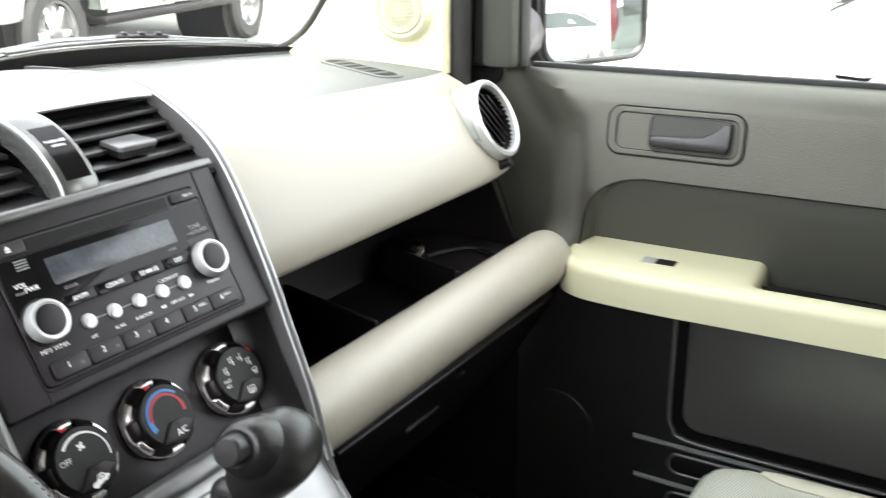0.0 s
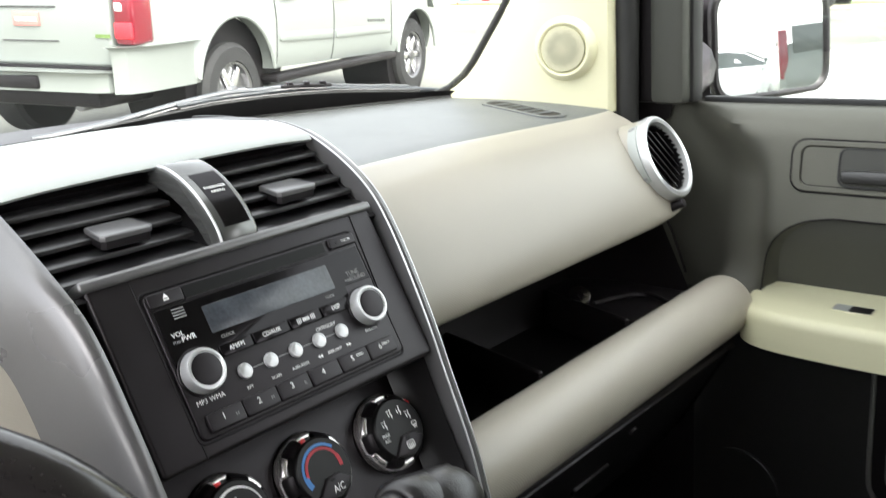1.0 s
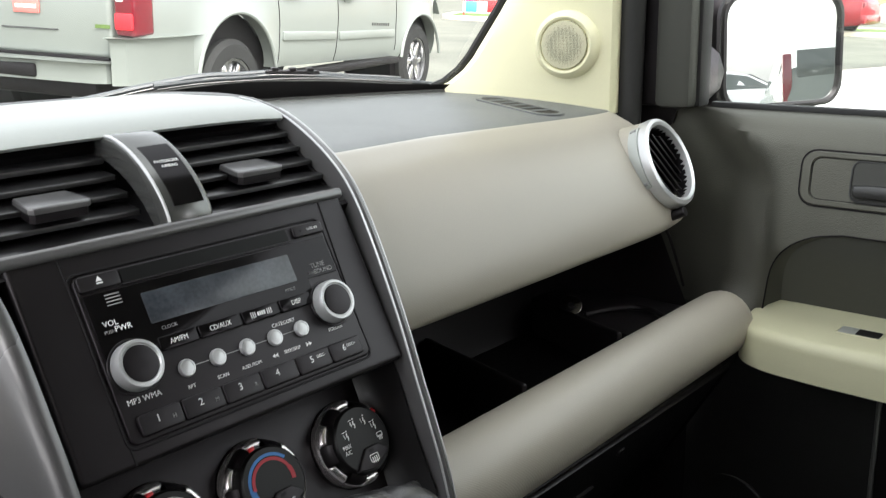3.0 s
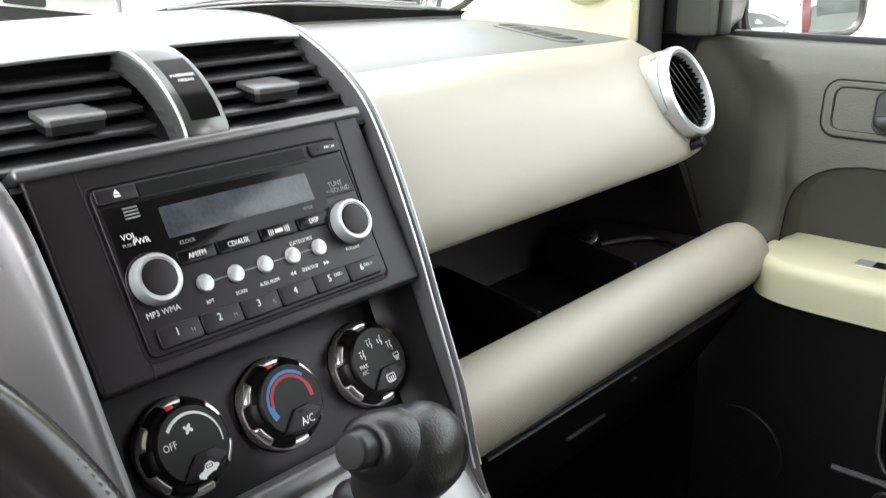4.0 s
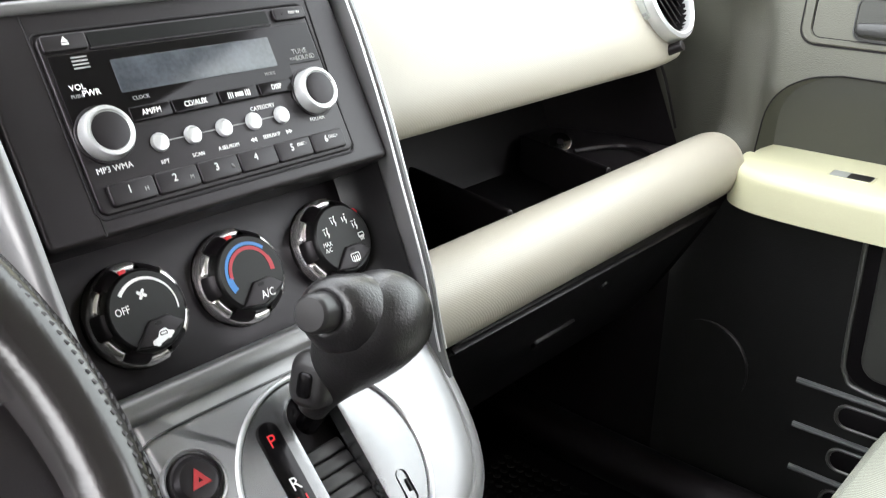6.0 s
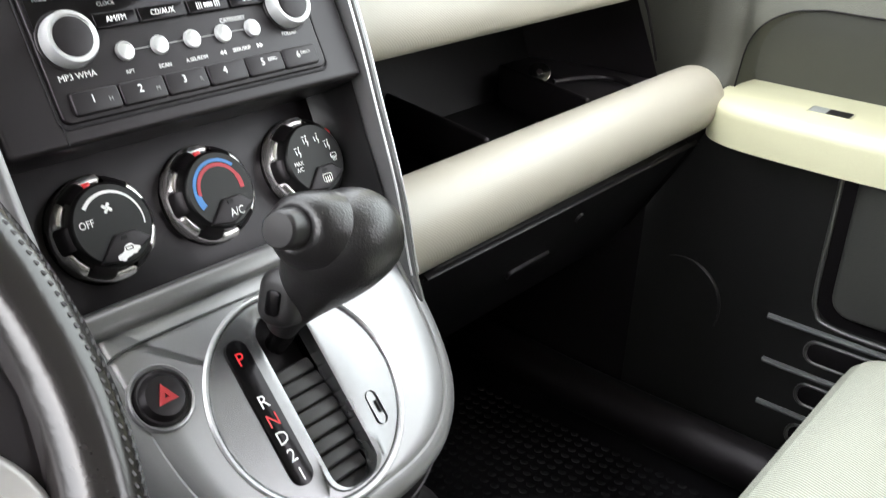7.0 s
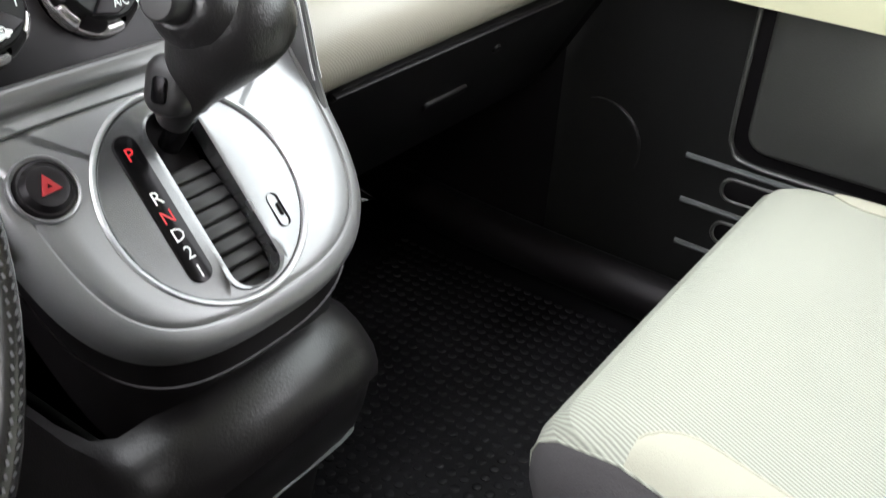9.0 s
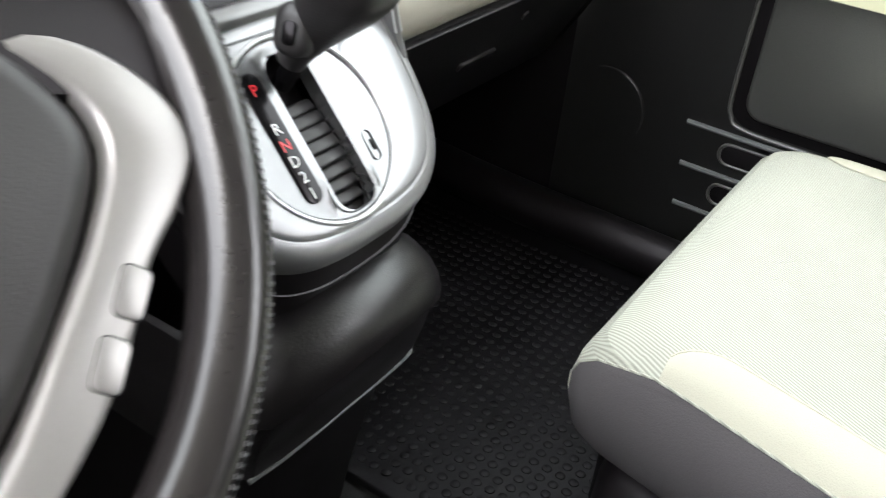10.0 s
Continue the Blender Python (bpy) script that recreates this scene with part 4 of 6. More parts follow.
def radio():
    r = thing("car_radio", MA, "black car radio with silver knobs and unlit display", "car radio")
    part("groove", lip(rrect(0.189, 0.105, 0.006, (0.002, 0.050)), rrect(0.186, 0.102, 0.005, (0.002, 0.050)), -0.001, 0.0008, 0.0003), DEEP, r)
    part("faceplate", slab(rrect(0.184, 0.100, 0.005, (0.002, 0.050)), -0.01, 0.0022, 0.0012), BLACK, r, "matt black faceplate")
    part("gloss_panel", slab([(-0.0875, 0.088), (-0.0875, 0.045), (-0.058, 0.045), (-0.058, 0.046), (0.066, 0.046), (0.066, 0.062), (0.092, 0.062), (0.092, 0.088)], 0.002, 0.0030, 0.0004), PIANO, r, "gloss black panel")
    part("display", slab(rrect(0.1105, 0.0192, 0.001, (0.0015, 0.0722)), 0.0028, 0.0034, 0.0002), LCD, r, "unlit display with smears and reflections mottled into its colour")
    part("disc_slot", merge(slab(rrect(0.124, 0.0080, 0.001, (0.001, 0.0945)), 0.0018, 0.0026)), SLOT, r, "disc slot")
    part("slot_lip", slab(rrect(0.126, 0.0010, 0.0004, (0.001, 0.0896)), 0.002, 0.0032, 0.0004), BLACK, r)
    e = part("button", slab(rrect(0.026, 0.0095, 0.002, (-0.0755, 0.0945)), 0.002, 0.0042, 0.001), BLACK, r)
    part("eject_mark", merge(slab([(-0.0775, 0.0945), (-0.0735, 0.0945), (-0.0755, 0.0975)], 0.0042, 0.0044), slab(rrect(0.004, 0.0009, 0.0002, (-0.0755, 0.0934)), 0.0042, 0.0044)), WHITE, e)
    b = part("button", slab(rrect(0.026, 0.0085, 0.002, (0.0805, 0.0950)), 0.002, 0.0042, 0.001), BLACK, r)
    lettering("DISC IN", 0.0026, 0.084, 0.095, 0.0044, WHITE, b)
    part("pinhole", slab(circle(0.0009, 10, (0.0745, 0.095)), 0.0042, 0.0044), DEEP, b)
    # source buttons
    for name, x, w in (("AM/FM", -0.0412, 0.026), ("CD/AUX", -0.0118, 0.030), ("((XM))", 0.0195, 0.028), ("DISP", 0.0485, 0.026)):
        b = part("button", slab(rrect(w, 0.0085, 0.0012, (x, 0.0495)), 0.0028, 0.0044, 0.0008), PIANO, r)
        if name == "((XM))":
            part("logo_bars", merge(*[slab(rrect(0.0005, 0.0042 - 0.0003 * (0.009 - abs(q)) / 0.001 * 0.4, 0.0002, (x + q, 0.0495)), 0.0044, 0.0046) for q in (-0.0078, -0.0063, -0.0048, 0.0048, 0.0063, 0.0078)],
                                    *[slab(rrect(0.0011, 0.0026, 0.0003, (x + q, 0.0495)), 0.0044, 0.0046) for q in (-0.0024, -0.0008, 0.0008, 0.0024)]), WHITE, b)
        else:
            lettering(name, 0.0046, x, 0.0495, 0.0046, WHITE, b, squeeze=0.9)
    # knobs
    for x, name in ((-0.0725, "volume_knob"), (0.0765, "tuning_knob")):
        k = part(name, lathe([(0.0148, 0.002), (0.0146, 0.006), (0.0143, 0.0100), (0.0135, 0.0115), (0.0119, 0.0116), (0.0110, 0.0108), (0.0, 0.0106)], 48), PALESILVER, r, "satin silver knob", pose(x, 0.0420, 0))
        part("cap", lathe([(0.0109, 0.0100), (0.0106, 0.0112), (0.0092, 0.0116), (0.0, 0.0112)], 40), BLACK, k, "black dished cap")
        part("collar", lip(circle(0.0166, 48), circle(0.0147, 48), 0.002, 0.0032, 0.0004), BLACK, k)
    # five round buttons joined by a thin line
    part("link_line", box((0.088, 0.0006, 0.0004), (0.0016, 0.0320, 0.0024)), DIM, r)
    for k in range(5):
        part("round_button", lathe([(0.0054, 0.002), (0.0054, 0.0036), (0.0049, 0.0046), (0.0042, 0.0047), (0.0039, 0.0043), (0.0034, 0.0044), (0.0, 0.0046)], 28), PALESILVER, r, "small silver push button", pose(-0.0425 + 0.0220 * k, 0.0318, 0))
    # preset bar with six keys
    for k in range(6):
        w = 0.0292
        x = -0.0712 + 0.0285 * k
        b = part("preset_key", slab(rrect(w - 0.0014, 0.0125, 0.0022, (x + 0.002, 0.0090)), 0.002, 0.0048, 0.0012), BLACK, r)
        lettering(str(k + 1), 0.0062, x, 0.0102, 0.0050, WHITE, b)
    for x, q in ((-0.0614, "H"), (-0.0321, "M"), (-0.0032, "R")):
        lettering(q, 0.0036, x, 0.0084, 0.0050, DIM, r)
    for x, q in ((0.0508, "DISC-"), (0.0777, "DISC+")):
        lettering(q, 0.0030, x, 0.0109, 0.0050, WHITE, r)
    for q, sz, x, y, mt in (("VOL", 0.0048, -0.0775, 0.0695, WHITE), ("PWR", 0.0050, -0.0708, 0.0655, WHITE), ("PUSH", 0.0028, -0.0795, 0.0648, DIM), ("TUNE", 0.0048, 0.0775, 0.0695, DIM), ("SOUND", 0.0046, 0.0808, 0.0652, DIM),
                           ("PUSH", 0.0024, 0.0708, 0.0652, DIM), ("MP3 WMA", 0.0048, -0.0736, 0.0235, WHITE), ("RPT", 0.0032, -0.0432, 0.0206, WHITE), ("SCAN", 0.0032, -0.0211, 0.0202, WHITE), ("A.SEL/RDM", 0.0032, 0.0005, 0.0204, WHITE),
                           ("SEEK/SKIP", 0.0032, 0.0333, 0.0209, WHITE), ("FOLDER", 0.0034, 0.0727, 0.0248, WHITE), ("CATEGORY", 0.0036, 0.0342, 0.0391, WHITE), ("CLOCK", 0.0032, -0.0434, 0.0585, DIM), ("MODE", 0.0030, 0.0485, 0.0585, DIM)):
        lettering(q, sz, x, y, 0.0032 if y > 0.045 else 0.0024, mt, r)
    for x, d in ((0.0192, -0.0022), (0.0215, -0.0022), (0.0450, 0.0022), (0.0474, 0.0022)):
        part("seek_mark", slab([(x, 0.0195), (x, 0.0223), (x + d, 0.0209)][::1 if d < 0 else -1], 0.0022, 0.0024), WHITE, r)
    part("disc_logo", merge(*[slab(rrect(0.0095, 0.0008, 0.0003, (-0.0705, 0.0797 + 0.0020 * k)), 0.0030, 0.0032) for k in range(4)]), DIM, r)


# ---------- climate dials ----------
def dial(x, kind):
    label = {"fan": "black fan speed dial with silver grips", "temp": "black temperature dial with blue and red arc", "mode": "black air direction dial with silver grips"}[kind]
    m = MD @ Matrix.Translation((x, 0, 0))
    d = thing("climate_dial", m, label, "dial", "climate dials")
    part("base_ring", lathe([(0.0318, -0.019), (0.0312, -0.0180), (0.0300, -0.0178), (0.0, -0.0178)], 48), PIANO, d, "gloss black ring")
    part("body", lathe([(0.0287, -0.018), (0.0286, -0.0126), (0.0280, -0.0120), (0.0248, -0.0119), (0.0244, -0.003), (0.0236, -0.0008), (0.0226, 0.0), (0.0, 0.0)], 48), DIALFACE, d, "matt black face")
    # chrome grip ring with six teeth that climb the side of the body
    def tooth(q):
        c = (math.cos(6 * (q - radians(32))) + 0.05) / 0.45
        return max(0.0, min(1.0, 0.5 + c))

    turn = [2 * math.pi * k / 180 for k in range(180)]
    rows = []
    for r0, z0, r1, z1 in ((0.0250, -0.0186, 0.0250, -0.0186), (0.0306, -0.0186, 0.0312, -0.0186), (0.0308, -0.0150, 0.0314, -0.0140), (0.0304, -0.0128, 0.0310, -0.0108), (0.0296, -0.0118, 0.0300, -0.0088),
                           (0.0288, -0.0117, 0.0286, -0.0076), (0.0280, -0.0120, 0.0274, -0.0070), (0.0264, -0.0130, 0.0258, -0.0072), (0.0246, -0.0152, 0.0244, -0.0080)):
        rows.append([((r0 + (r1 - r0) * tooth(q)) * math.cos(q), (r0 + (r1 - r0) * tooth(q)) * math.sin(q), z0 + (z1 - z0) * tooth(q)) for q in turn])
    part("grip_ring", grid(rows, wrap=True), GRIP, d, "toothed chrome grip ring")
    for k in range(6):
        a0 = 62 + 60 * k
        arcs = [[(r * math.cos(radians(a0 + w)), r * math.sin(radians(a0 + w)), z) for w in (-15, -11, -6, 0, 6, 11, 15)] for r, z in ((0.0236, -0.0030), (0.0262, -0.0042), (0.0284, -0.0072), (0.0296, -0.0112), (0.0298, -0.0150))]
        part("finger_lobe", grid(arcs), BLACK, d, "black finger lobe")
    part("marker", box((0.0048, 0.0034, 0.0022), (0, 0, 0), 0.0008), RED, d, "red pointer", pose(-0.0050 if kind != "mode" else 0.0200, 0.0245 if kind != "mode" else 0.0150, -0.0040, 0, 0, 5 if kind != "mode" else -50))
    # push key in the lower part
    key = [(-0.0115, -0.0192), (0.0040, -0.0222), (0.0190, -0.0150), (0.0225, -0.0130), (0.0135, -0.0060), (0.0015, -0.0062)]
    key = [(a - 0.004, b) for a, b in key]
    k = part("push_key", slab(key, -0.001, 0.0022, 0.0012), BLACK, d, "push key")
    part("lamp", slab(rrect(0.0042, 0.0022, 0.0008, (0.0015, -0.0090)), 0.0021, 0.0025), DEEP, k)

    def arc(r0, r1, a0, a1, mat, n=18, grow=0.0):
        pts = [(r1 * math.cos(radians(a0 + (a1 - a0) * j / n)), r1 * math.sin(radians(a0 + (a1 - a0) * j / n))) for j in range(n + 1)]
        pts += [((r0 + grow * (n - j) / n * 0 + grow * j / n) * math.cos(radians(a1 - (a1 - a0) * j / n)), (r0 + grow * j / n) * math.sin(radians(a1 - (a1 - a0) * j / n))) for j in range(n + 1)]
        if a1 < a0:
            pts = pts[::-1]
        part("scale_arc", slab(pts, 0.0, 0.0003), mat, d)

    if kind == "fan":
        arc(0.0170, 0.0192, -14, 138, WHITE, grow=0.0014)
        lettering("OFF", 0.0062, -0.0150, 0.0035, 0.0002, WHITE, d, squeeze=0.85)
        part("fan_mark", merge(*[moved(slab(rrect(0.0030, 0.0018, 0.0008, (0.0017, 0.0004)), 0.0, 0.0003), Matrix.Translation((-0.0005, 0.0095, 0)) @ pose(0, 0, 0, 0, 0, 45 + 90 * q)) for q in range(4)]), WHITE, d)
        car = [(p.x, p.y) for p in smooth_path([(-0.0012, -0.0162, 0), (0.0020, -0.0168, 0), (0.0090, -0.0148, 0), (0.0128, -0.0135, 0), (0.0134, -0.0118, 0), (0.0105, -0.0106, 0), (0.0088, -0.0088, 0), (0.0050, -0.0095, 0), (0.0030, -0.0124, 0), (-0.0010, -0.0138, 0), (-0.0012, -0.0162, 0)], 3)][:-1]
        part("car_mark", merge(slab([(x - 0.0045, y - 0.004) for x, y in car], 0.0020, 0.0024)), WHITE, k)
        for x, y in ((-0.0027, -0.0200), (0.0053, -0.0177)):
            part("wheel_mark", slab(circle(0.0016, 12, (x, y)), 0.0021, 0.0026), WHITE, k)
        part("window_mark", lip(rrect(0.0048, 0.0022, 0.0006, (0.0025, -0.0152)), rrect(0.0036, 0.0012, 0.0004, (0.0025, -0.0152)), 0.0022, 0.0026, 0.0001), BLACK, k)
    elif kind == "temp":
        arc(0.0172, 0.0192, 42, 180, ARCBLUE)
        arc(0.0150, 0.0192, 178, 208, ARCBLUE, 4)
        arc(0.0142, 0.0164, 20, 182, ARCRED)
        arc(0.0138, 0.0169, -10, 22, ARCRED, 4)
        lettering("A/C", 0.0074, 0.0040, -0.0160, 0.0025, WHITE, k, squeeze=0.85)
    else:
        lettering("MAX", 0.0042, -0.0155, -0.0005, 0.0002, WHITE, d, squeeze=0.85)
        lettering("A/C", 0.0042, -0.0160, -0.0045, 0.0002, WHITE, d, squeeze=0.85)
        for j, (c, s) in enumerate(((-0.0130, 0.0070), (-0.0040, 0.0130), (0.0055, 0.0125), (0.0128, 0.0065), (0.0152, -0.0015))):
            marks = [slab(circle(0.0006, 8, (0.0012, 0.0028)), 0, 0.0003), slab([(0.0006, 0.0018), (0.0014, 0.0018), (0.0010, -0.0002), (0.0020, -0.0010), (0.0012, -0.0034), (0.0005, -0.0034), (0.0010, -0.0014), (0.0001, -0.0006)][::-1], 0, 0.0003)]
            if j < 4:
                marks.append(slab([(-0.0020, 0.0014), (-0.0014, 0.0014), (-0.0010, -0.0016), (-0.0016, -0.0018)][::-1], 0, 0.0003))
                if j != 2:
                    marks.append(slab(rrect(0.0022, 0.0006, 0.0002, (-0.0014, 0.0026)), 0, 0.0003))
            else:
                marks = [lip(rrect(0.0052, 0.0036, 0.0012), rrect(0.0040, 0.0024, 0.0008), 0, 0.0003, 0.0001)] + [slab(rrect(0.0006, 0.0034, 0.0002, (q, -0.0020)), 0, 0.0003) for q in (-0.0012, 0.0, 0.0012)]
            part("flow_mark", moved(merge(*marks), Matrix.Scale(1.05, 4)), WHITE, d, "", pose(c, s, 0.0))
        part("defrost_mark", merge(lip(rrect(0.0080, 0.0056, 0.0012, (0.002, -0.0145)), rrect(0.0068, 0.0044, 0.0008, (0.002, -0.0145)), 0.0020, 0.0025, 0.0001), *[slab(rrect(0.0007, 0.0046, 0.0003, (0.0002 + 0.0018 * j, -0.0158)), 0.0020, 0.0025) for j in range(3)]), WHITE, k)


# ---------- gear console ----------
def half_width(v):
    """Half the width of the console face at v down its slope."""
    t = max(0.0, min(1.0, (v + 0.056) / 0.173))
    return 0.1200 * (1 - t ** 5) ** 0.36 * (1 - 0.06 * t)


def console():
    c = thing("gear_console", MS, "silver gear selector console below the climate dials", "console")
    vs = [-0.056 + 0.173 * (1 - (1 - k / 30) ** 2.2) for k in range(31)]
    right = [(half_width(v), -v) for v in vs]
    out = [(-x, y) for x, y in right[:-1]] + [(0.0, right[-1][1])] + [(x, y) for x, y in right[:-1][::-1]]   # anticlockwise
    out = [(x + 0.0080, y) for x, y in resample(out, 0.012)]
    rows = []
    for d, z in ((0.004, -0.026), (-0.003, -0.026), (-0.006, -0.022), (-0.006, -0.016), (-0.0045, -0.0105), (-0.001, -0.005), (0.004, -0.0022), (0.0085, -0.0014), (0.0100, -0.0022), (0.0112, -0.0012), (0.0135, 0.0)):
        ring = shrink(out, d)
        rows.append([(x, y, z) for x, y in ring])
    skirt = []
    for d, drop in ((-0.003, 0.0), (-0.003, 0.006), (-0.002, 0.014), (0.000, 0.024), (0.004, 0.027), (0.010, 0.050), (0.014, 0.10)):
        skirt.append([(x, y - 0.736 * drop, -0.023 - 0.674 * drop) for x, y in shrink(out, d)])
    part("neck", grid(skirt, wrap=True), BLACK, c, "black plastic neck")
    part("neck_seam", tube([(x, y, z) for x, y, z in skirt[3]][6:-6], 0.0013, 6), BLACK, c, "thin seam")
    # flat of the face, cut out round the gate
    inner = rows[-1]
    n = len(inner)
    cx, cy, R = 0.0, -0.037, 0.0685
    hole = []
    for x, y, z in inner:
        a = math.atan2(y - cy, x - cx)
        hole.append((cx + R * math.cos(a), cy + R * math.sin(a), z))
    mid = [tuple((Vector(p) * 0.5 + Vector(q) * 0.5)) for p, q in zip(inner, hole)]
    rows += [mid, hole, [(x, y, -0.012) for x, y, _ in hole]]
    part("console_face", grid(rows, wrap=True), SILVER, c, "satin silver face with rounded edge")
    part("top_step", box((0.236, 0.016, 0.012), (0, 0.050, 0.0), 0.0058, 5), TRIM, c)
    part("step_groove", tube(smooth_path([(-0.112, 0.020, 0.0008), (-0.104, 0.029, 0.001), (-0.08, 0.033, 0.001), (0.02, 0.033, 0.001), (0.10, 0.033, 0.001)], 5), 0.0008, 6), BRIDGE, c)
    part("gate_ring", moved(lip(circle(0.0690, 72), circle(0.0655, 72), -0.010, 0.0016, 0.0012), Matrix.Translation((cx, cy, 0))), PALESILVER, c, "bright ring")
    # gate plate: lands either side of the open slot
    slot = resample(rrect(0.037, 0.116, 0.013, (0.004, -0.040), n=8), 0.004)
    plate = []
    for x, y in slot:
        a = math.atan2(y - cy, x - cx)
        plate.append((a, x, y))
    rows = [[(cx + 0.0656 * math.cos(a), cy + 0.0656 * math.sin(a), -0.002) for a, x, y in plate],
            [(cx + 0.0640 * math.cos(a), cy + 0.0640 * math.sin(a), -0.0008) for a, x, y in plate],
            [(x * 0.45 + 0.55 * (cx + 0.064 * math.cos(a)), y * 0.45 + 0.55 * (cy + 0.064 * math.sin(a)), -0.0008) for a, x, y in plate],
            [(x + (0.0035 if x > 0.004 else -0.0035), y, 0.0006) for a, x, y in plate], [(x, y, 0.0002) for a, x, y in plate], [(x, y, -0.012) for a, x, y in plate]]
    g = part("gate_plate", grid(rows, wrap=True), GATESILVER, c, "satin grey gate plate")
    part("slot_wall", slab(rrect(0.040, 0.120, 0.012, (0.004, -0.040)), -0.03, -0.022), DEEP, c, "black slot")
    for k in range(9):
        part("slat", moved(box((0.034, 0.0094, 0.0050), (0, 0, 0), 0.0021, 3), pose(0.005, -0.020 - 0.0096 * k, -0.0105 - 0.0006 * abs(k - 3.5) ** 1.6, -14, 0, 0)), BUTTON, c, "dark sliding slat")
    st = part("gear_strip", slab(rrect(0.0155, 0.094, 0.0075, (-0.0305, -0.0345), n=6), -0.001, 0.0006, 0.0004), PIANO, c, "black gear letters strip")
    for q, v, mt in (("P", 0.0, RED), ("R", 0.028, WHITE), ("N", 0.040, RED), ("D", 0.0515, WHITE), ("2", 0.063, WHITE), ("1", 0.075, WHITE)):
        lettering(q, 0.0115, -0.031, -v, 0.0008, mt, st)
    part("release_slot", lip(rrect(0.0085, 0.023, 0.0042, (0.0395, -0.0645), n=6), rrect(0.0081, 0.0226, 0.0040, (0.0395, -0.0645), n=6), -0.001, 0.0004, 0.0001), SLOT, c, "lock release cover")
    part("release_key", slab(rrect(0.0014, 0.0085, 0.0006, (0.0412, -0.0645)), -0.001, 0.0005), SLOT, c)
    # hazard switch
    h = part("hazard_switch", lathe([(0.0196, -0.002), (0.0193, 0.0010), (0.0184, 0.0020), (0.0172, 0.0012), (0.0166, -0.003)], 44), SILVER, c, "", pose(-0.0850, 0.0005, 0.0))
    part("push_cap", lathe([(0.0164, -0.004), (0.0162, 0.0012), (0.0152, 0.0026), (0.0138, 0.0022), (0.0128, 0.0036), (0.0112, 0.0054), (0.0090, 0.0058), (0.0, 0.0052)], 40), BLACK, h, "black push cap")
    part("triangle", lip([(0.0, 0.0068), (-0.0062, -0.0040), (0.0062, -0.0040)], [(0.0, 0.0012), (-0.0014, -0.0013), (0.0014, -0.0013)], 0.0050, 0.0066, 0.0001), HAZARD, h, "red warning triangle")


def column():
    """Black pedestal below the gear console."""
    p = thing("console_pedestal", label="black vinyl padded pedestal under the gear console", category="pedestal")
    rows = []
    for z, y, w in [(0.286, -0.100, 0.102), (0.283, -0.117, 0.1065), (0.276, -0.130, 0.1070), (0.264, -0.139, 0.1085), (0.250, -0.143, 0.1095), (0.238, -0.1425, 0.1098), (0.232, -0.136, 0.1100), (0.20, -0.128, 0.112), (0.174, -0.121, 0.108), (0.170, -0.113, 0.104)]:
        rows.append([(w, 0.30, z - 0.02), (w, y + 0.05, z - 0.022), (w - 0.003, y + 0.022, z - 0.020), (w - 0.012, y + 0.008, z - 0.016), (w - 0.035, y, z - 0.008), (0.03, y - 0.006, z), (-0.03, y - 0.006, z), (-w + 0.035, y, z - 0.008), (-w + 0.012, y + 0.008, z - 0.016), (-w + 0.003, y + 0.022, z - 0.02), (-w, y + 0.05, z - 0.022), (-w, 0.30, z - 0.02)])
    part("pad", grid(rows), LEATHER, p, "soft black vinyl pad")
    part("seam_line", tube(smooth_path([(-0.100, -0.112, 0.157), (-0.07, -0.121, 0.166), (0.0, -0.126, 0.173), (0.07, -0.121, 0.166), (0.098, -0.110, 0.157), (0.104, -0.09, 0.150)], 5), 0.0022, 6), DASHGREY, p, "thin bright seam")
    rows = []
    for z, y, w in [(0.172, -0.108, 0.100), (0.10, -0.092, 0.098), (0.0, -0.070, 0.10), (FLOOR, -0.055, 0.105)]:
        rows.append([(w, 0.40, z), (w, y + 0.04, z), (w - 0.006, y + 0.012, z), (w - 0.03, y, z), (-w + 0.03, y, z), (-w + 0.006, y + 0.012, z), (-w, y + 0.04, z), (-w, 0.40, z)])
    part("base", grid(rows), DEEP, p, "black base")


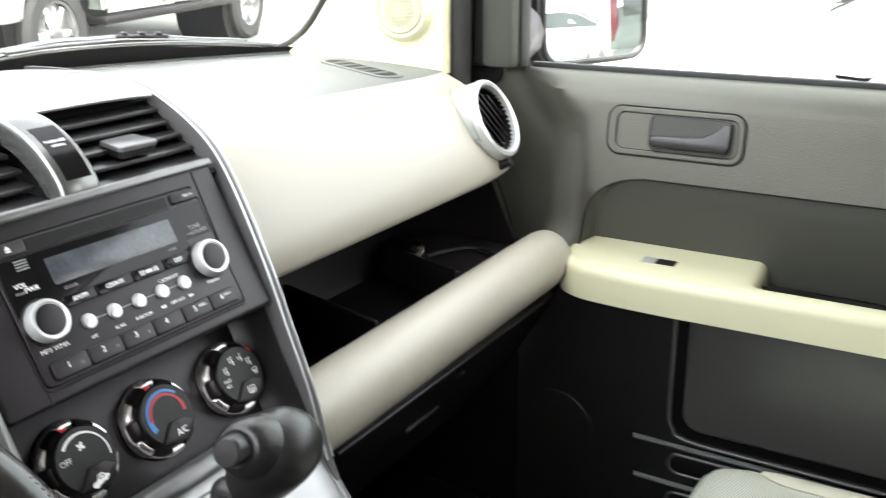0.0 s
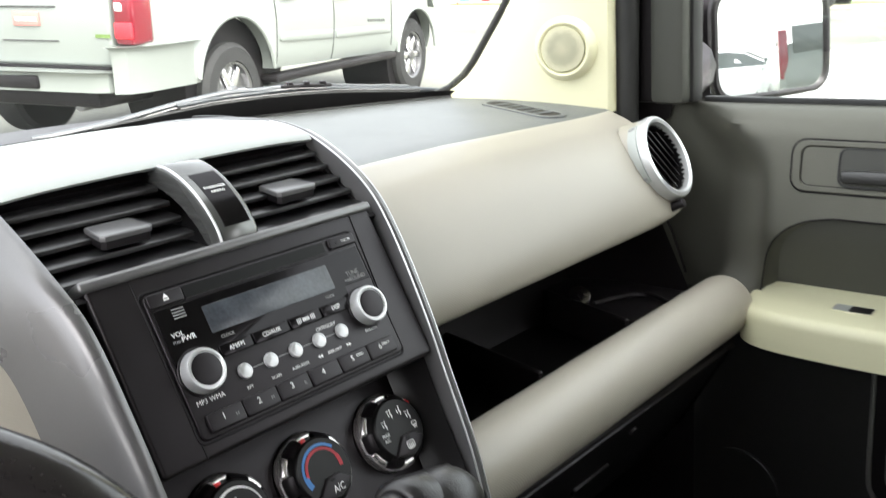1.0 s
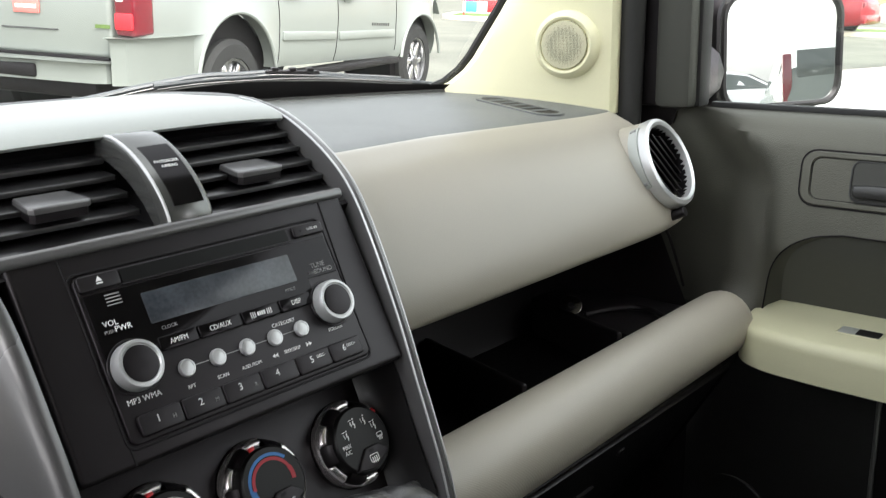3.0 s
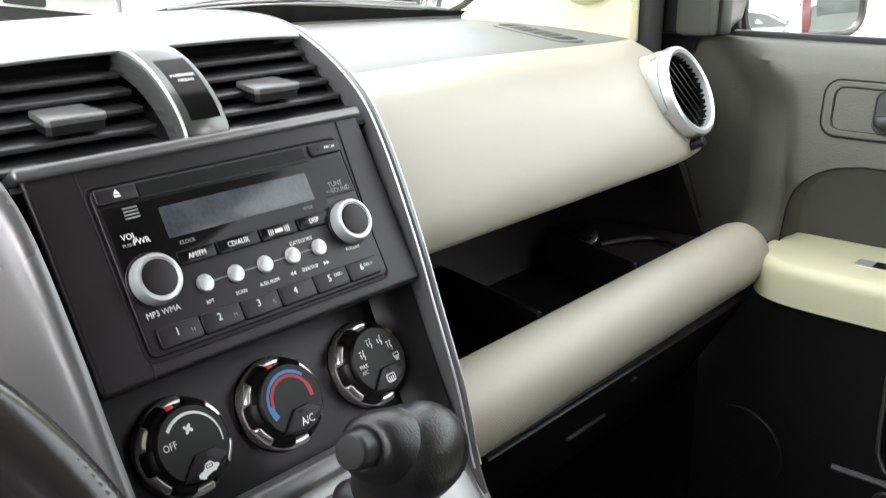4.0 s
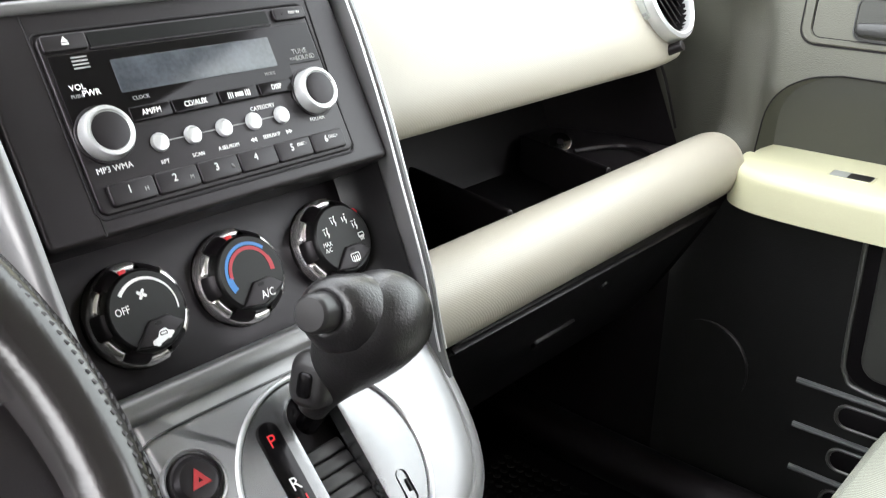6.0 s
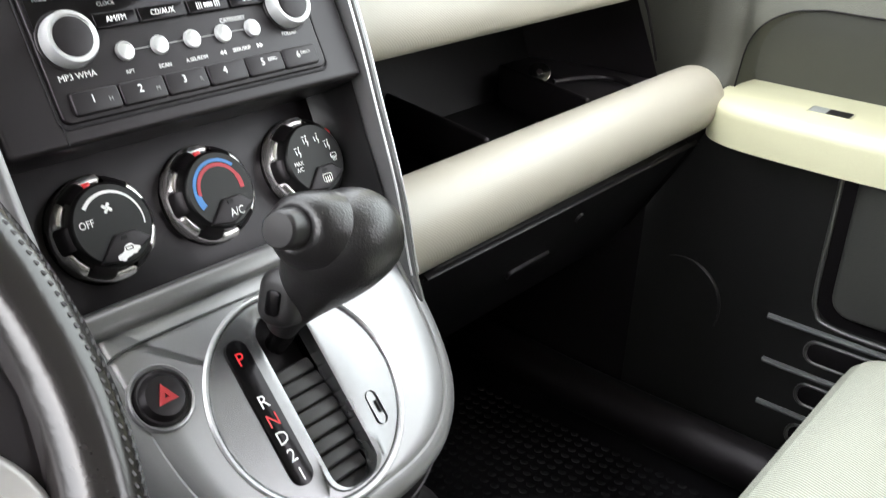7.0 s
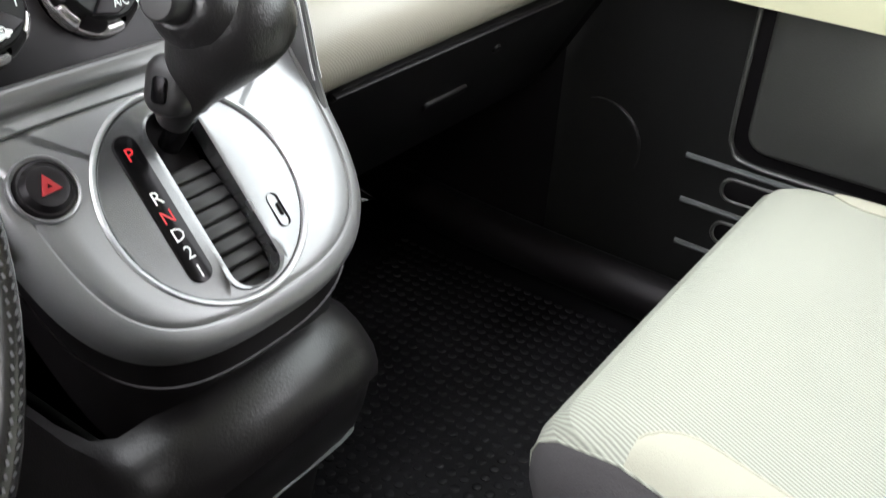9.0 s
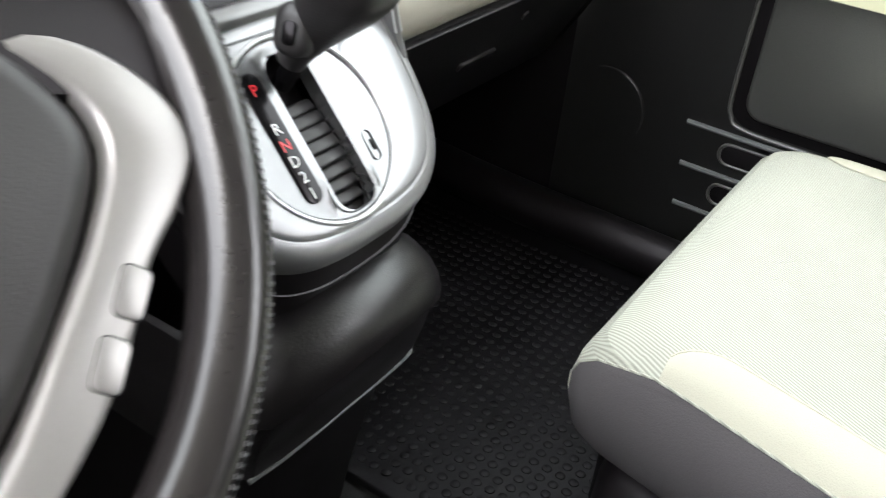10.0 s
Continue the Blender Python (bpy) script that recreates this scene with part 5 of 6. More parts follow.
def shifter():
    base = MS @ Vector((0.004, 0.000, -0.012))
    top = Vector((0.010, -0.100, 0.494))
    s = thing("gear_lever", Matrix.Translation(base), "black leather-grained automatic gear lever", "gear lever")
    t = top - base
    part("stem", tube([(0, 0, 0), t * 0.3, t * 0.6], [0.0075, 0.0070, 0.008], 14), PIANO, s, "dark stem")
    # egg-shaped knob that leans over to the passenger's side, on a tapering neck
    rows = []
    ax = Vector((0.08, -0.52, 0.85)).normalized()
    u = Vector((1, 0.0, 0)) - ax * ax.x
    u.normalize()
    v = ax.cross(u)
    sec = smooth_path([(-0.010, 0.0095, 0.0100), (0.004, 0.0110, 0.0118), (0.022, 0.0165, 0.0170), (0.042, 0.0268, 0.0242), (0.054, 0.0325, 0.0275), (0.064, 0.0345, 0.0288), (0.073, 0.0332, 0.0280), (0.081, 0.0292, 0.0250), (0.0875, 0.0235, 0.0203), (0.0922, 0.0168, 0.0148), (0.0950, 0.0098, 0.0088), (0.0960, 0.0015, 0.0015)], 3)
    foot = Vector((-0.004, -0.068, 0.442)) - base
    for p in sec:
        lean = 0.012 * max(0.0, min(1.0, p.x / 0.07)) ** 1.5
        c = foot + ax * (p.x * 0.975) + u * lean
        rows.append([c + u * (p.y * math.cos(q) * (1.02 if math.cos(q) > 0 else 1.0)) + v * (p.z * math.sin(q)) for q in [2 * math.pi * k / 36 for k in range(36)]])
    part("knob", grid(rows, wrap=True, cap=True), KNOB, s, "grained black knob", sharp=80)
    b1 = Vector((-0.0370, -0.1010, 0.5180)) - base
    n1 = Vector((-0.93, -0.22, 0.29)).normalized()
    q = n1.to_track_quat("Z", "Y").to_matrix().to_4x4()
    side_u, side_v = (q @ Vector((1, 0, 0, 0))).to_3d(), (q @ Vector((0, 1, 0, 0))).to_3d()
    collar = []
    for p in smooth_path([(0.0140, -0.070, 0), (0.0225, -0.064, 0), (0.0256, -0.054, 0), (0.0262, -0.045, 0), (0.0259, -0.0385, 0), (0.0266, -0.0365, 0), (0.0257, -0.0343, 0), (0.0236, -0.0265, 0), (0.0205, -0.0190, 0), (0.0176, -0.0150, 0), (0.0148, -0.0132, 0), (0.0125, -0.0128, 0), (0.0106, -0.0134, 0)], 4):
        f = max(0.0, min(1.0, (-p.y - 0.0128) / 0.023))
        c = b1 + n1 * p.y + Vector((0.001, -0.006, -0.0065)) * f
        collar.append([c + side_u * (p.x * math.cos(a)) + side_v * (p.x * math.sin(a)) for a in [2 * math.pi * k / 40 for k in range(40)]])
    part("shift_button", moved(lathe([(0.0112, -0.020), (0.0108, -0.002), (0.0101, 0.0000), (0.0090, 0.0010), (0.0, 0.0014)], 36), Matrix.Translation(b1) @ q), BUTTON, s, "round shift button")
    part("button_collar", grid(collar, wrap=True), KNOB, s, "grained collar round the button", sharp=80)
    b2 = Vector((-0.0215, -0.077, 0.463)) - base
    lock = part("lock_button", moved(slab(resample(rrect(0.026, 0.034, 0.011, n=8), 0.003), -0.03, 0.0015, 0.008, 5), Matrix.Translation(b2) @ q), BUTTON, s, "rounded lock button boss")
    part("lock_key", moved(slab(rrect(0.0095, 0.0150, 0.003, (0.0008, -0.002)), 0.0, 0.0032, 0.0012), Matrix.Translation(b2) @ q), PIANO, lock, "gloss black lock key")


# ---------- steering wheel ----------
def steering_wheel():
    a = 0.637
    m = Matrix(((1, 0, 0, -0.384), (0, math.sin(a), -math.cos(a), -0.170), (0, math.cos(a), math.sin(a), 0.5365), (0, 0, 0, 1)))
    w = thing("steering_wheel", m, "black leather steering wheel with silver spokes", "steering wheel")
    R = 0.187
    n = 96
    rows = []
    for k in range(n + 1):
        t = 2 * math.pi * k / n
        r = 0.0165 + 0.0022 * math.exp(-((((t + 0.1) % (2 * math.pi)) - 0.1 - 0.62) / 0.22) ** 2)
        rows.append([((R + r * math.cos(q)) * math.cos(t), (R + r * math.cos(q)) * math.sin(t), r * 1.05 * math.sin(q)) for q in [2 * math.pi * j / 20 for j in range(20)]])
    part("rim", grid(rows, wrap=True), RIMSKIN, w, "stitched black leather rim")
    st = []
    for k in range(300):
        for dr, lean in ((0.0078, 24), (0.0112, -24)):
            t = 2 * math.pi * (k + 0.25 * (dr > 0.01)) / 300
            p = Vector(((R + dr) * math.cos(t), (R + dr) * math.sin(t), 1.05 * math.sqrt(0.0166 ** 2 - dr ** 2)))
            st.append(moved(box((0.0008, 0.0019, 0.0006)), Matrix.Translation(p) @ pose(0, 0, 0, 0, 0, math.degrees(t) + lean)))
    tagged(part("stitching", merge(*st), THREAD, w, "grey stitches"), kind="stuff")
    half = smooth_path([(0.0, 0.062, 0), (0.085, 0.052, 0), (0.116, 0.010, 0), (0.131, -0.028, 0), (0.112, -0.060, 0), (0.053, -0.109, 0), (0.0, -0.126, 0)], 5)
    hub = [(-p.x, p.y) for p in half] + [(p.x, p.y) for p in half[-2:0:-1]]
    part("hub", slab(hub, -0.045, 0.010, 0.014, 4), HUBSKIN, w, "black airbag hub")
    part("hub_seam", slab(shrink(hub, -0.002), -0.045, -0.002), DEEP, w)
    for side in (-1, 1):
        rows = []
        for k in range(13):
            t = k / 12
            x = side * (0.10 + 0.085 * t)
            yc, hh = 0.016 - 0.020 * t, 0.030 - 0.006 * math.sin(math.pi * t) + 0.022 * t * t
            z = 0.004 * (1 - t) - 0.002
            rows.append([(x, yc + hh, z - 0.010), (x, yc + hh * 0.85, z + 0.003), (x, yc, z + 0.007), (x, yc - hh * 0.85, z + 0.003), (x, yc - hh, z - 0.010), (x, yc, z - 0.016)])
        part("spoke", grid(rows, wrap=True, cap=True), BLACK, w, "black spoke")
        blade = smooth_path([(0.066, 0.030, 0), (0.095, 0.026, 0), (0.123, 0.013, 0), (0.148, -0.003, 0), (0.165, -0.026, 0), (0.166, -0.048, 0), (0.149, -0.066, 0), (0.128, -0.080, 0), (0.110, -0.098, 0), (0.090, -0.115, 0), (0.062, -0.132, 0), (0.03, -0.146, 0), (0.022, -0.134, 0),
                             (0.055, -0.111, 0), (0.095, -0.078, 0), (0.115, -0.060, 0), (0.130, -0.042, 0), (0.134, -0.026, 0), (0.127, -0.008, 0), (0.108, 0.008, 0), (0.090, 0.013, 0), (0.066, 0.016, 0)], 4)
        pts = [(side * p.x, p.y) for p in blade]
        sp = part("spoke_trim", slab(pts[::-1] if side > 0 else pts, -0.006, 0.0075, 0.004), SPOKE, w, "satin silver spoke trim")
        for q in range(2):
            part("switch", slab(rrect(0.0115, 0.019, 0.003), 0.0, 0.0014, 0.0006), SPOKE, sp, "", pose(side * (0.114 - 0.020 * q), -0.086 - 0.018 * q, 0.0068, 0, 0, side * -45))
            part("switch_gap", lip(rrect(0.0127, 0.0202, 0.0036), rrect(0.0115, 0.0190, 0.003), -0.001, 0.0010, 0.0002), DEEP, sp, "", pose(side * (0.114 - 0.020 * q), -0.086 - 0.018 * q, 0.0068, 0, 0, side * -45))
    part("column_shroud", lathe([(0.05, -0.20), (0.055, -0.10), (0.045, -0.04)], 24), BLACK, w)


# ---------- seat and floor ----------
def seat():
    s = thing("passenger_seat", label="pale cream cloth passenger seat cushion with grey sides", category="car seat")
    X0, X1, Y0, Y1 = 0.134, 0.662, -0.233, -0.82

    def edge(y, side):
        """The cushion's outer edge; it spreads towards the back."""
        spread = 0.20 * min(0.30, max(0.0, -0.28 - y))
        return X0 - spread if side == 0 else X1 + 0.4 * spread

    def plan(d):
        """The cushion's outline moved inwards by d: back along one side, round the front, back again."""
        r, yf = max(0.014, 0.040 - 0.35 * d), Y0 - 1.15 * d
        ys = [Y1 + (yf - r - Y1) * k / 24 for k in range(25)]
        a, b = edge(yf, 0) + d, edge(yf, 1) - d
        arc = [(math.cos(radians(10 * k)), math.sin(radians(10 * k))) for k in range(1, 9)]
        pts = [(edge(y, 0) + d, y) for y in ys] + [(a + r - r * c, yf - r + r * q) for c, q in arc]
        pts += [(a + r + (b - a - 2 * r) * k / 20, yf) for k in range(21)]
        return pts + [(b - r + r * c, yf - r + r * q) for c, q in arc[::-1]] + [(edge(y, 1) - d, y) for y in ys[::-1]]

    def crown(x, y):
        return 0.004 * math.sin(math.pi * min(1.0, max(0.0, (x - X0) / (X1 - X0)))) - 0.012 * max(0.0, -0.35 - y) / 0.4

    levels = [(0.016, 0.098), (0.005, 0.116), (0.0, 0.142), (0.0, 0.160), (0.003, 0.178), (0.009, 0.192), (0.017, 0.2025), (0.028, 0.2105), (0.044, 0.2165), (0.066, 0.2195), (0.11, 0.2205), (0.17, 0.2205)]
    rings = [[(x, y, z + (crown(x, y) if z > 0.19 else 0)) for x, y in plan(d)] for d, z in levels]
    n, seam = len(rings[0]), 6
    bounds = [31.5, 31.5, 31.5, 31.0, 29.8, 27.5, 23.0]          # where the side cloth ends at each level

    def along(row, a, b, m):
        """m points of a ring between two places along it."""
        out = []
        for k in range(m):
            q = a + (b - a) * k / (m - 1)
            i0 = min(int(q), n - 2)
            out.append(tuple(Vector(row[i0]).lerp(Vector(row[i0 + 1]), q - i0)))
        return out

    front = grid([along(row, e, n - 1 - e, 50) for row, e in zip(rings, bounds)])
    top = grid(rings[seam:])
    cap = bmesh.new()
    cap.faces.new([cap.verts.new(q) for q in rings[-1]])
    skin = merge(front, top, cap)
    bmesh.ops.remove_doubles(skin, verts=skin.verts, dist=0.0003)
    bmesh.ops.recalc_face_normals(skin, faces=skin.faces)
    part("cushion", skin, SEAT, s, "pale ribbed cloth cushion", sharp=60)
    for side in (0, 1):
        rows = [along(row, 0, e, 34) if side == 0 else along(row, n - 1, n - 1 - e, 34) for row, e in zip(rings, bounds)]
        sp = part("side_panel", grid(rows), SEATSIDE, s, "grey cloth side", sharp=60)
        part("piping", tube(rows[seam] + [r[-1] for r in rows[seam - 1::-1]], 0.0014, 6), SEAT, sp, "pale seam piping")
        # smooth bolster strip on top, tapering out in front
        rows = []
        for k in range(22):
            y = -0.312 - 0.50 * (k / 21) ** 1.6
            wd = (0.046 + 0.010 * k / 21) * math.sqrt(1 - (1 - min(1.0, 0.10 + (-0.312 - y) / 0.05)) ** 2)
            row = []
            for q in range(7):
                dd = 0.016 + wd * q / 6
                for (d0, z0), (d1, z1) in zip(levels, levels[1:]):
                    if d0 <= dd <= d1 and z0 > 0.19:
                        z = z0 + (z1 - z0) * (dd - d0) / (d1 - d0)
                x = edge(y, side) + (dd if side == 0 else -dd)
                row.append((x, y, z + crown(x, y) + 0.0012 + 0.0045 * math.sin(math.pi * q / 6) ** 0.7 * min(1.0, wd / 0.04)))
            rows.append(row)
        b = part("bolster", grid(rows), BOLSTER, s, "cream side bolster", sharp=60)
        part("piping", tube([r[-1] for r in rows], 0.0013, 6), BOLSTER, b)
        d = -1 if side == 0 else 1
        rows = []
        for y, inset, drop in ((-0.275, 0.060, 0.024), (-0.279, 0.036, 0.012), (-0.288, 0.016, 0.004), (-0.303, 0.004, 0.0), (-0.36, 0, 0), (-0.45, 0, 0), (-0.6, 0, 0), (-0.8, 0, 0)):
            x = edge(y, side)
            rows.append([(x - d * (a + inset), y, z - (drop if z > 0 else 0)) for a, z in ((0.03, 0.102), (0.012, 0.096), (-0.006, 0.084), (-0.012, 0.05), (-0.008, 0.0), (0.0, FLOOR))])
        part("valance", grid(rows), BLACK, s, "black plastic valance", sharp=60)
    base = [(x, y) for x, y in plan(0.03)]
    part("seat_base", grid([[(x, y, z) for x, y in base] for z in (FLOOR, 0.0, 0.099)]), DEEP, s, "black seat base")


def floor_mat():
    f = thing("floor_mat", pose(0, 0, FLOOR), "black studded rubber floor mat in the footwell", "floor mat")
    part("sheet", slab(rrect(0.60, 0.86, 0.04, (0.43, -0.05)), -0.004, 0.005, 0.003), MAT, f)
    unit = lathe([(0.0062, 0.004), (0.0054, 0.0060), (0.0038, 0.0066), (0.0, 0.0067)], 10)
    me = bpy.data.meshes.new("tmp")
    unit.to_mesh(me)
    unit.free()
    out = bmesh.new()
    for i in range(31):
        for j in range(38):
            x, y = 0.155 + 0.0165 * i, -0.357 + 0.0165 * j
            k = len(out.verts)
            out.from_mesh(me)
            out.verts.ensure_lookup_table()
            bmesh.ops.translate(out, vec=(x, y, 0), verts=out.verts[k:])
    bpy.data.meshes.remove(me)
    tagged(part("stud", out, MAT, f, "raised round studs"), kind="stuff")
    k = thing("sill_trim", label="black plastic sill trim along the footwell edge", category="sill trim", kind="structure")
    part("sill", tube(smooth_path([(0.72, 0.45, -0.02), (0.715, 0.2, -0.045), (0.715, -0.2, -0.05), (0.715, -0.9, -0.05)], 4), 0.035, 14), BLACK, k)
    part("kick_panel", grid([[(0.752, 0.08, z), (0.745, 0.16, z), (0.73, 0.30, z), (0.70, 0.47, z)] for z in (-0.08, 0.05, 0.15, 0.25, 0.36)]), DEEP, k, "black kick panel")


# ---------- outside ----------
GROUND, RISE_X, RISE_Y = -0.385, -0.013, 0.057          # the car park rises ahead and is level behind


def on_ground(x, y, turn=0.0):
    """A pose standing on the sloping car park."""
    up = Vector((-RISE_X, -RISE_Y, 1)).normalized()
    return Matrix.Translation((x, y, GROUND + RISE_X * x + RISE_Y * max(y, -2.0))) @ Vector((0, 0, 1)).rotation_difference(up).to_matrix().to_4x4() @ pose(0, 0, 0, 0, 0, turn)


def ground():
    g = grid([[(x, y, -RISE_Y * max(0, y - 60) + RISE_Y * max(0, -2 - y)) for x in (-300, -60, -20, -2, 2, 8, 20, 60, 300)] for y in (-300, -60, -30, -20, -2, 4, 12, 24, 60, 400)])
    tagged(part("ground", g, ASPHALT, m=on_ground(0, 0)), "pale worn asphalt of a car park and road", "ground", kind="structure")
    lawn = thing("grass_verge", on_ground(20.3, 17.6, -58), "corner of mown grass behind a concrete kerb", "grass", kind="structure")
    part("turf", slab(rrect(14.0, 3.0, 0.7, (7.2, 1.7)), 0.0, 0.10, 0.03), GRASS, lawn)
    part("kerb", lip(rrect(14.4, 3.4, 0.9, (7.2, 1.7)), rrect(14.0, 3.0, 0.7, (7.2, 1.7)), 0.0, 0.12, 0.02), WALLPAINT, lawn, "pale concrete kerb")


def wheel(parent, m, r=0.39, w=0.26):
    t = part("wheel", lathe([(r * 0.62, -w / 2), (r * 0.9, -w / 2), (r, -w * 0.38), (r, w * 0.38), (r * 0.9, w / 2), (r * 0.64, w / 2), (r * 0.62, w * 0.3), (r * 0.6, 0.0)], 40), TYRE, parent, "dark tyre on alloy rim", m)
    part("rim", lathe([(r * 0.64, w * 0.30), (r * 0.63, w * 0.47), (r * 0.58, w * 0.44), (r * 0.55, w * 0.22), (r * 0.2, w * 0.2), (r * 0.0, w * 0.2)], 36), GATESILVER, t, "alloy rim")
    for k in range(6):
        a = radians(60 * k)
        part("spoke", moved(box((r * 0.44, r * 0.15, w * 0.1), (r * 0.34, 0, w * 0.36), 0.01), pose(0, 0, 0, 0, 0, 60 * k)), CHROME, t)
    part("hub_cap", lathe([(r * 0.17, w * 0.3), (r * 0.16, w * 0.44), (r * 0.1, w * 0.47), (0.0, w * 0.47)], 20), GATESILVER, t)
    return t


def body_sections(length, stations, ny=9):
    """Skin of a car body: for each (x, half width, sill z, shoulder z, roof z, roof half width)."""
    rows = []
    for x, w, z0, z1, z2, wr in stations:
        right = [(w * 0.93, z0), (w, z0 + 0.12), (w, (z0 + z1) / 2), (w * 0.985, z1 - 0.04), (w * 0.95, z1), (wr + 0.04, z2 - 0.07), (wr, z2 - 0.02), (wr * 0.7, z2), (0, z2 + 0.01)]
        rows.append([(x, -y, z) for y, z in right] + [(x, y, z) for y, z in right[-2::-1]])
    return grid(rows, cap=True)


def suv():
    """Large silver estate, seen from behind at an angle; x along it from the rear axle, its near side at y = 0."""
    s = thing("parked_suv", on_ground(3.93, 5.22, 18.4), "large silver four-wheel-drive estate parked on the asphalt", "car", "parked cars")
    AX, R = (-0.11, 3.06), 0.36

    def belt(x):
        return 1.165 - 0.022 * x - 0.05 * max(0.0, (x - 2.2) / 1.4) ** 2

    def low(x):
        z = 0.50 - 0.025 * x if x > -0.5 else 0.50
        for a, r, zc in ((AX[0], 0.475, 0.43), (AX[1], 0.47, 0.35)):
            if abs(x - a) < r:
                z = max(z, zc + math.sqrt(r * r - (x - a) ** 2))
        return min(z, 1.0)

    def skin(x, z, sign):
        t = (z - 0.45) / 0.72
        y = -0.06 + 0.05 * max(0.0, t - 0.45) ** 2 / 0.3 + 0.03 * max(0.0, 0.25 - t) ** 2 / 0.06
        for a, r, zc in ((AX[0], 0.475, 0.43), (AX[1], 0.47, 0.35)):
            d = math.hypot(x - a, z - zc) - r
            if z > zc - 0.1 and d < 0.22:
                y -= 0.035 * (1 - max(0.0, d) / 0.22) ** 2
        y += 0.10 * max(0.0, (x - 3.2) / 0.45) ** 2 + 0.06 * max(0.0, (-1.0 - x) / 0.15) ** 2
        return y if sign > 0 else 1.90 - y

    xs = sorted([-1.13 + 0.045 * k for k in range(107)] + [a + e * r for a, r in ((AX[0], 0.475), (AX[1], 0.47)) for e in (-1.0, -0.995, -0.97, -0.93, 0.93, 0.97, 0.995, 1.0)])
    for sign in (1, -1):
        rows = []
        for x in xs:
            zl, zt = low(x), belt(x) - 0.24 * max(0.0, (x - 3.35) / 0.33) ** 2
            rows.append([(x, skin(x, zl, sign) + 0.10 * sign, zl)] + [(x, skin(x, zl + (zt - zl) * k / 12, sign), zl + (zt - zl) * k / 12) for k in range(13)] + [(x, skin(x, zt, sign) + 0.03 * sign, zt + 0.012)])
        part("side_panel", grid(rows), SUVPAINT, s, "silver painted side", sharp=50)
    # greenhouse frame round the windows
    def up(x, t, sign):
        y = 0.012 + 0.17 * t + 0.10 * t * t
        return (x - 0.0 * t, y if sign > 0 else 1.90 - y, belt(x) + 0.005 + 0.62 * t)

    posts = [(-1.10, -1.00, -0.93, -0.85), (0.15, 0.42, 0.12, 0.36), (1.10, 1.30, 1.04, 1.20), (2.04, 2.56, 1.55, 1.72)]
    for sign in (1, -1):
        for a0, a1, b0, b1 in posts:
            rows = [[up(a0 + (b0 - a0) * t, t, sign), up(a1 + (b1 - a1) * t, t, sign)] for t in (0, 0.25, 0.5, 0.75, 1.0)]
            part("window_post", grid(rows), SUVPAINT, s, "silver window post")
        for (a0, a1, b0, b1), (c0, c1, d0, d1) in zip(posts, posts[1:]):
            rows = []
            for t in (0.03, 0.3, 0.6, 0.86):
                p, q = up(a1 + (b1 - a1) * t, t, sign), up(c0 + (d0 - c0) * t, t, sign)
                rows.append([(p[0], p[1] + 0.012 * sign, p[2]), (q[0], q[1] + 0.012 * sign, q[2])])
            part("side_window", grid(rows), CARGLASS, s, "grey side window")
            part("window_rail", tube([up(a1 + (b1 - a1) * 0.9, 0.9, sign), up(c0 + (d0 - c0) * 0.9, 0.9, sign)], 0.05, 6), SUVPAINT, s)
            part("window_seal", tube([up(a1 - 0.01, 0.0, sign), up(c0 + 0.01, 0.0, sign)], 0.010, 6), DEEP, s)
    part("roof", grid([[(x, y, 1.76 + 0.06 * math.sin(math.pi * (y - 0.25) / 1.4) - 0.02 * (x + 1) / 3) for y in (0.25, 0.4, 0.7, 0.95, 1.2, 1.5, 1.65)] for x in (-1.0, -0.9, 0, 1.0, 1.75)]), SUVPAINT, s)
    part("windscreen", grid([[(2.50, 0.10, 1.13), (2.50, 1.80, 1.13)], [(1.72, 0.28, 1.74), (1.72, 1.62, 1.74)]]), CARGLASS, s)
    part("bonnet", grid([[(x, y, belt(x) + 0.01 + 0.05 * math.sin(math.pi * (y + 0.03) / 1.96) - 0.24 * max(0.0, (x - 3.35) / 0.33) ** 2) for y in [-0.02 + 1.94 * k / 12 for k in range(13)]] for x in (2.3, 2.6, 2.9, 3.2, 3.35, 3.45, 3.55, 3.62, 3.68)]), SUVPAINT, s)
    part("nose", grid([[(3.66 - 0.12 * abs(y - 0.95) ** 4, y, z) for y in [0.02 + 1.86 * k / 10 for k in range(11)]] for z in (0.40, 0.5, 0.62, 0.75, 0.85)] + [[(3.66 - d - 0.12 * abs(y - 0.95) ** 4, y, z) for y in [0.02 + 1.86 * k / 10 for k in range(11)]] for d, z in ((0.03, 0.91), (0.09, 0.96), (0.20, 1.0))]), SUVPAINT, s)
    part("head_lamp", box((0.30, 0.06, 0.13), (3.40, 0.02, 0.93), 0.03, 3), CLEAR, s, "clear head lamp")
    part("floor_pan", box((4.5, 1.66, 0.22), (1.25, 0.95, 0.60)), DEEP, s)
    for pts in ([(0.47, 1.0), (0.46, 0.75), (0.40, 0.47)], [(1.40, 1.12), (1.38, 0.8), (1.33, 0.48)], [(2.55, 1.10), (2.52, 0.8), (2.50, 0.50)]):
        part("door_seam", tube([(p.x, skin(p.x, p.z, 1) - 0.001, p.z) for p in smooth_path([(x, 0, z) for x, z in pts], 5)], 0.004, 6), DEEP, s)
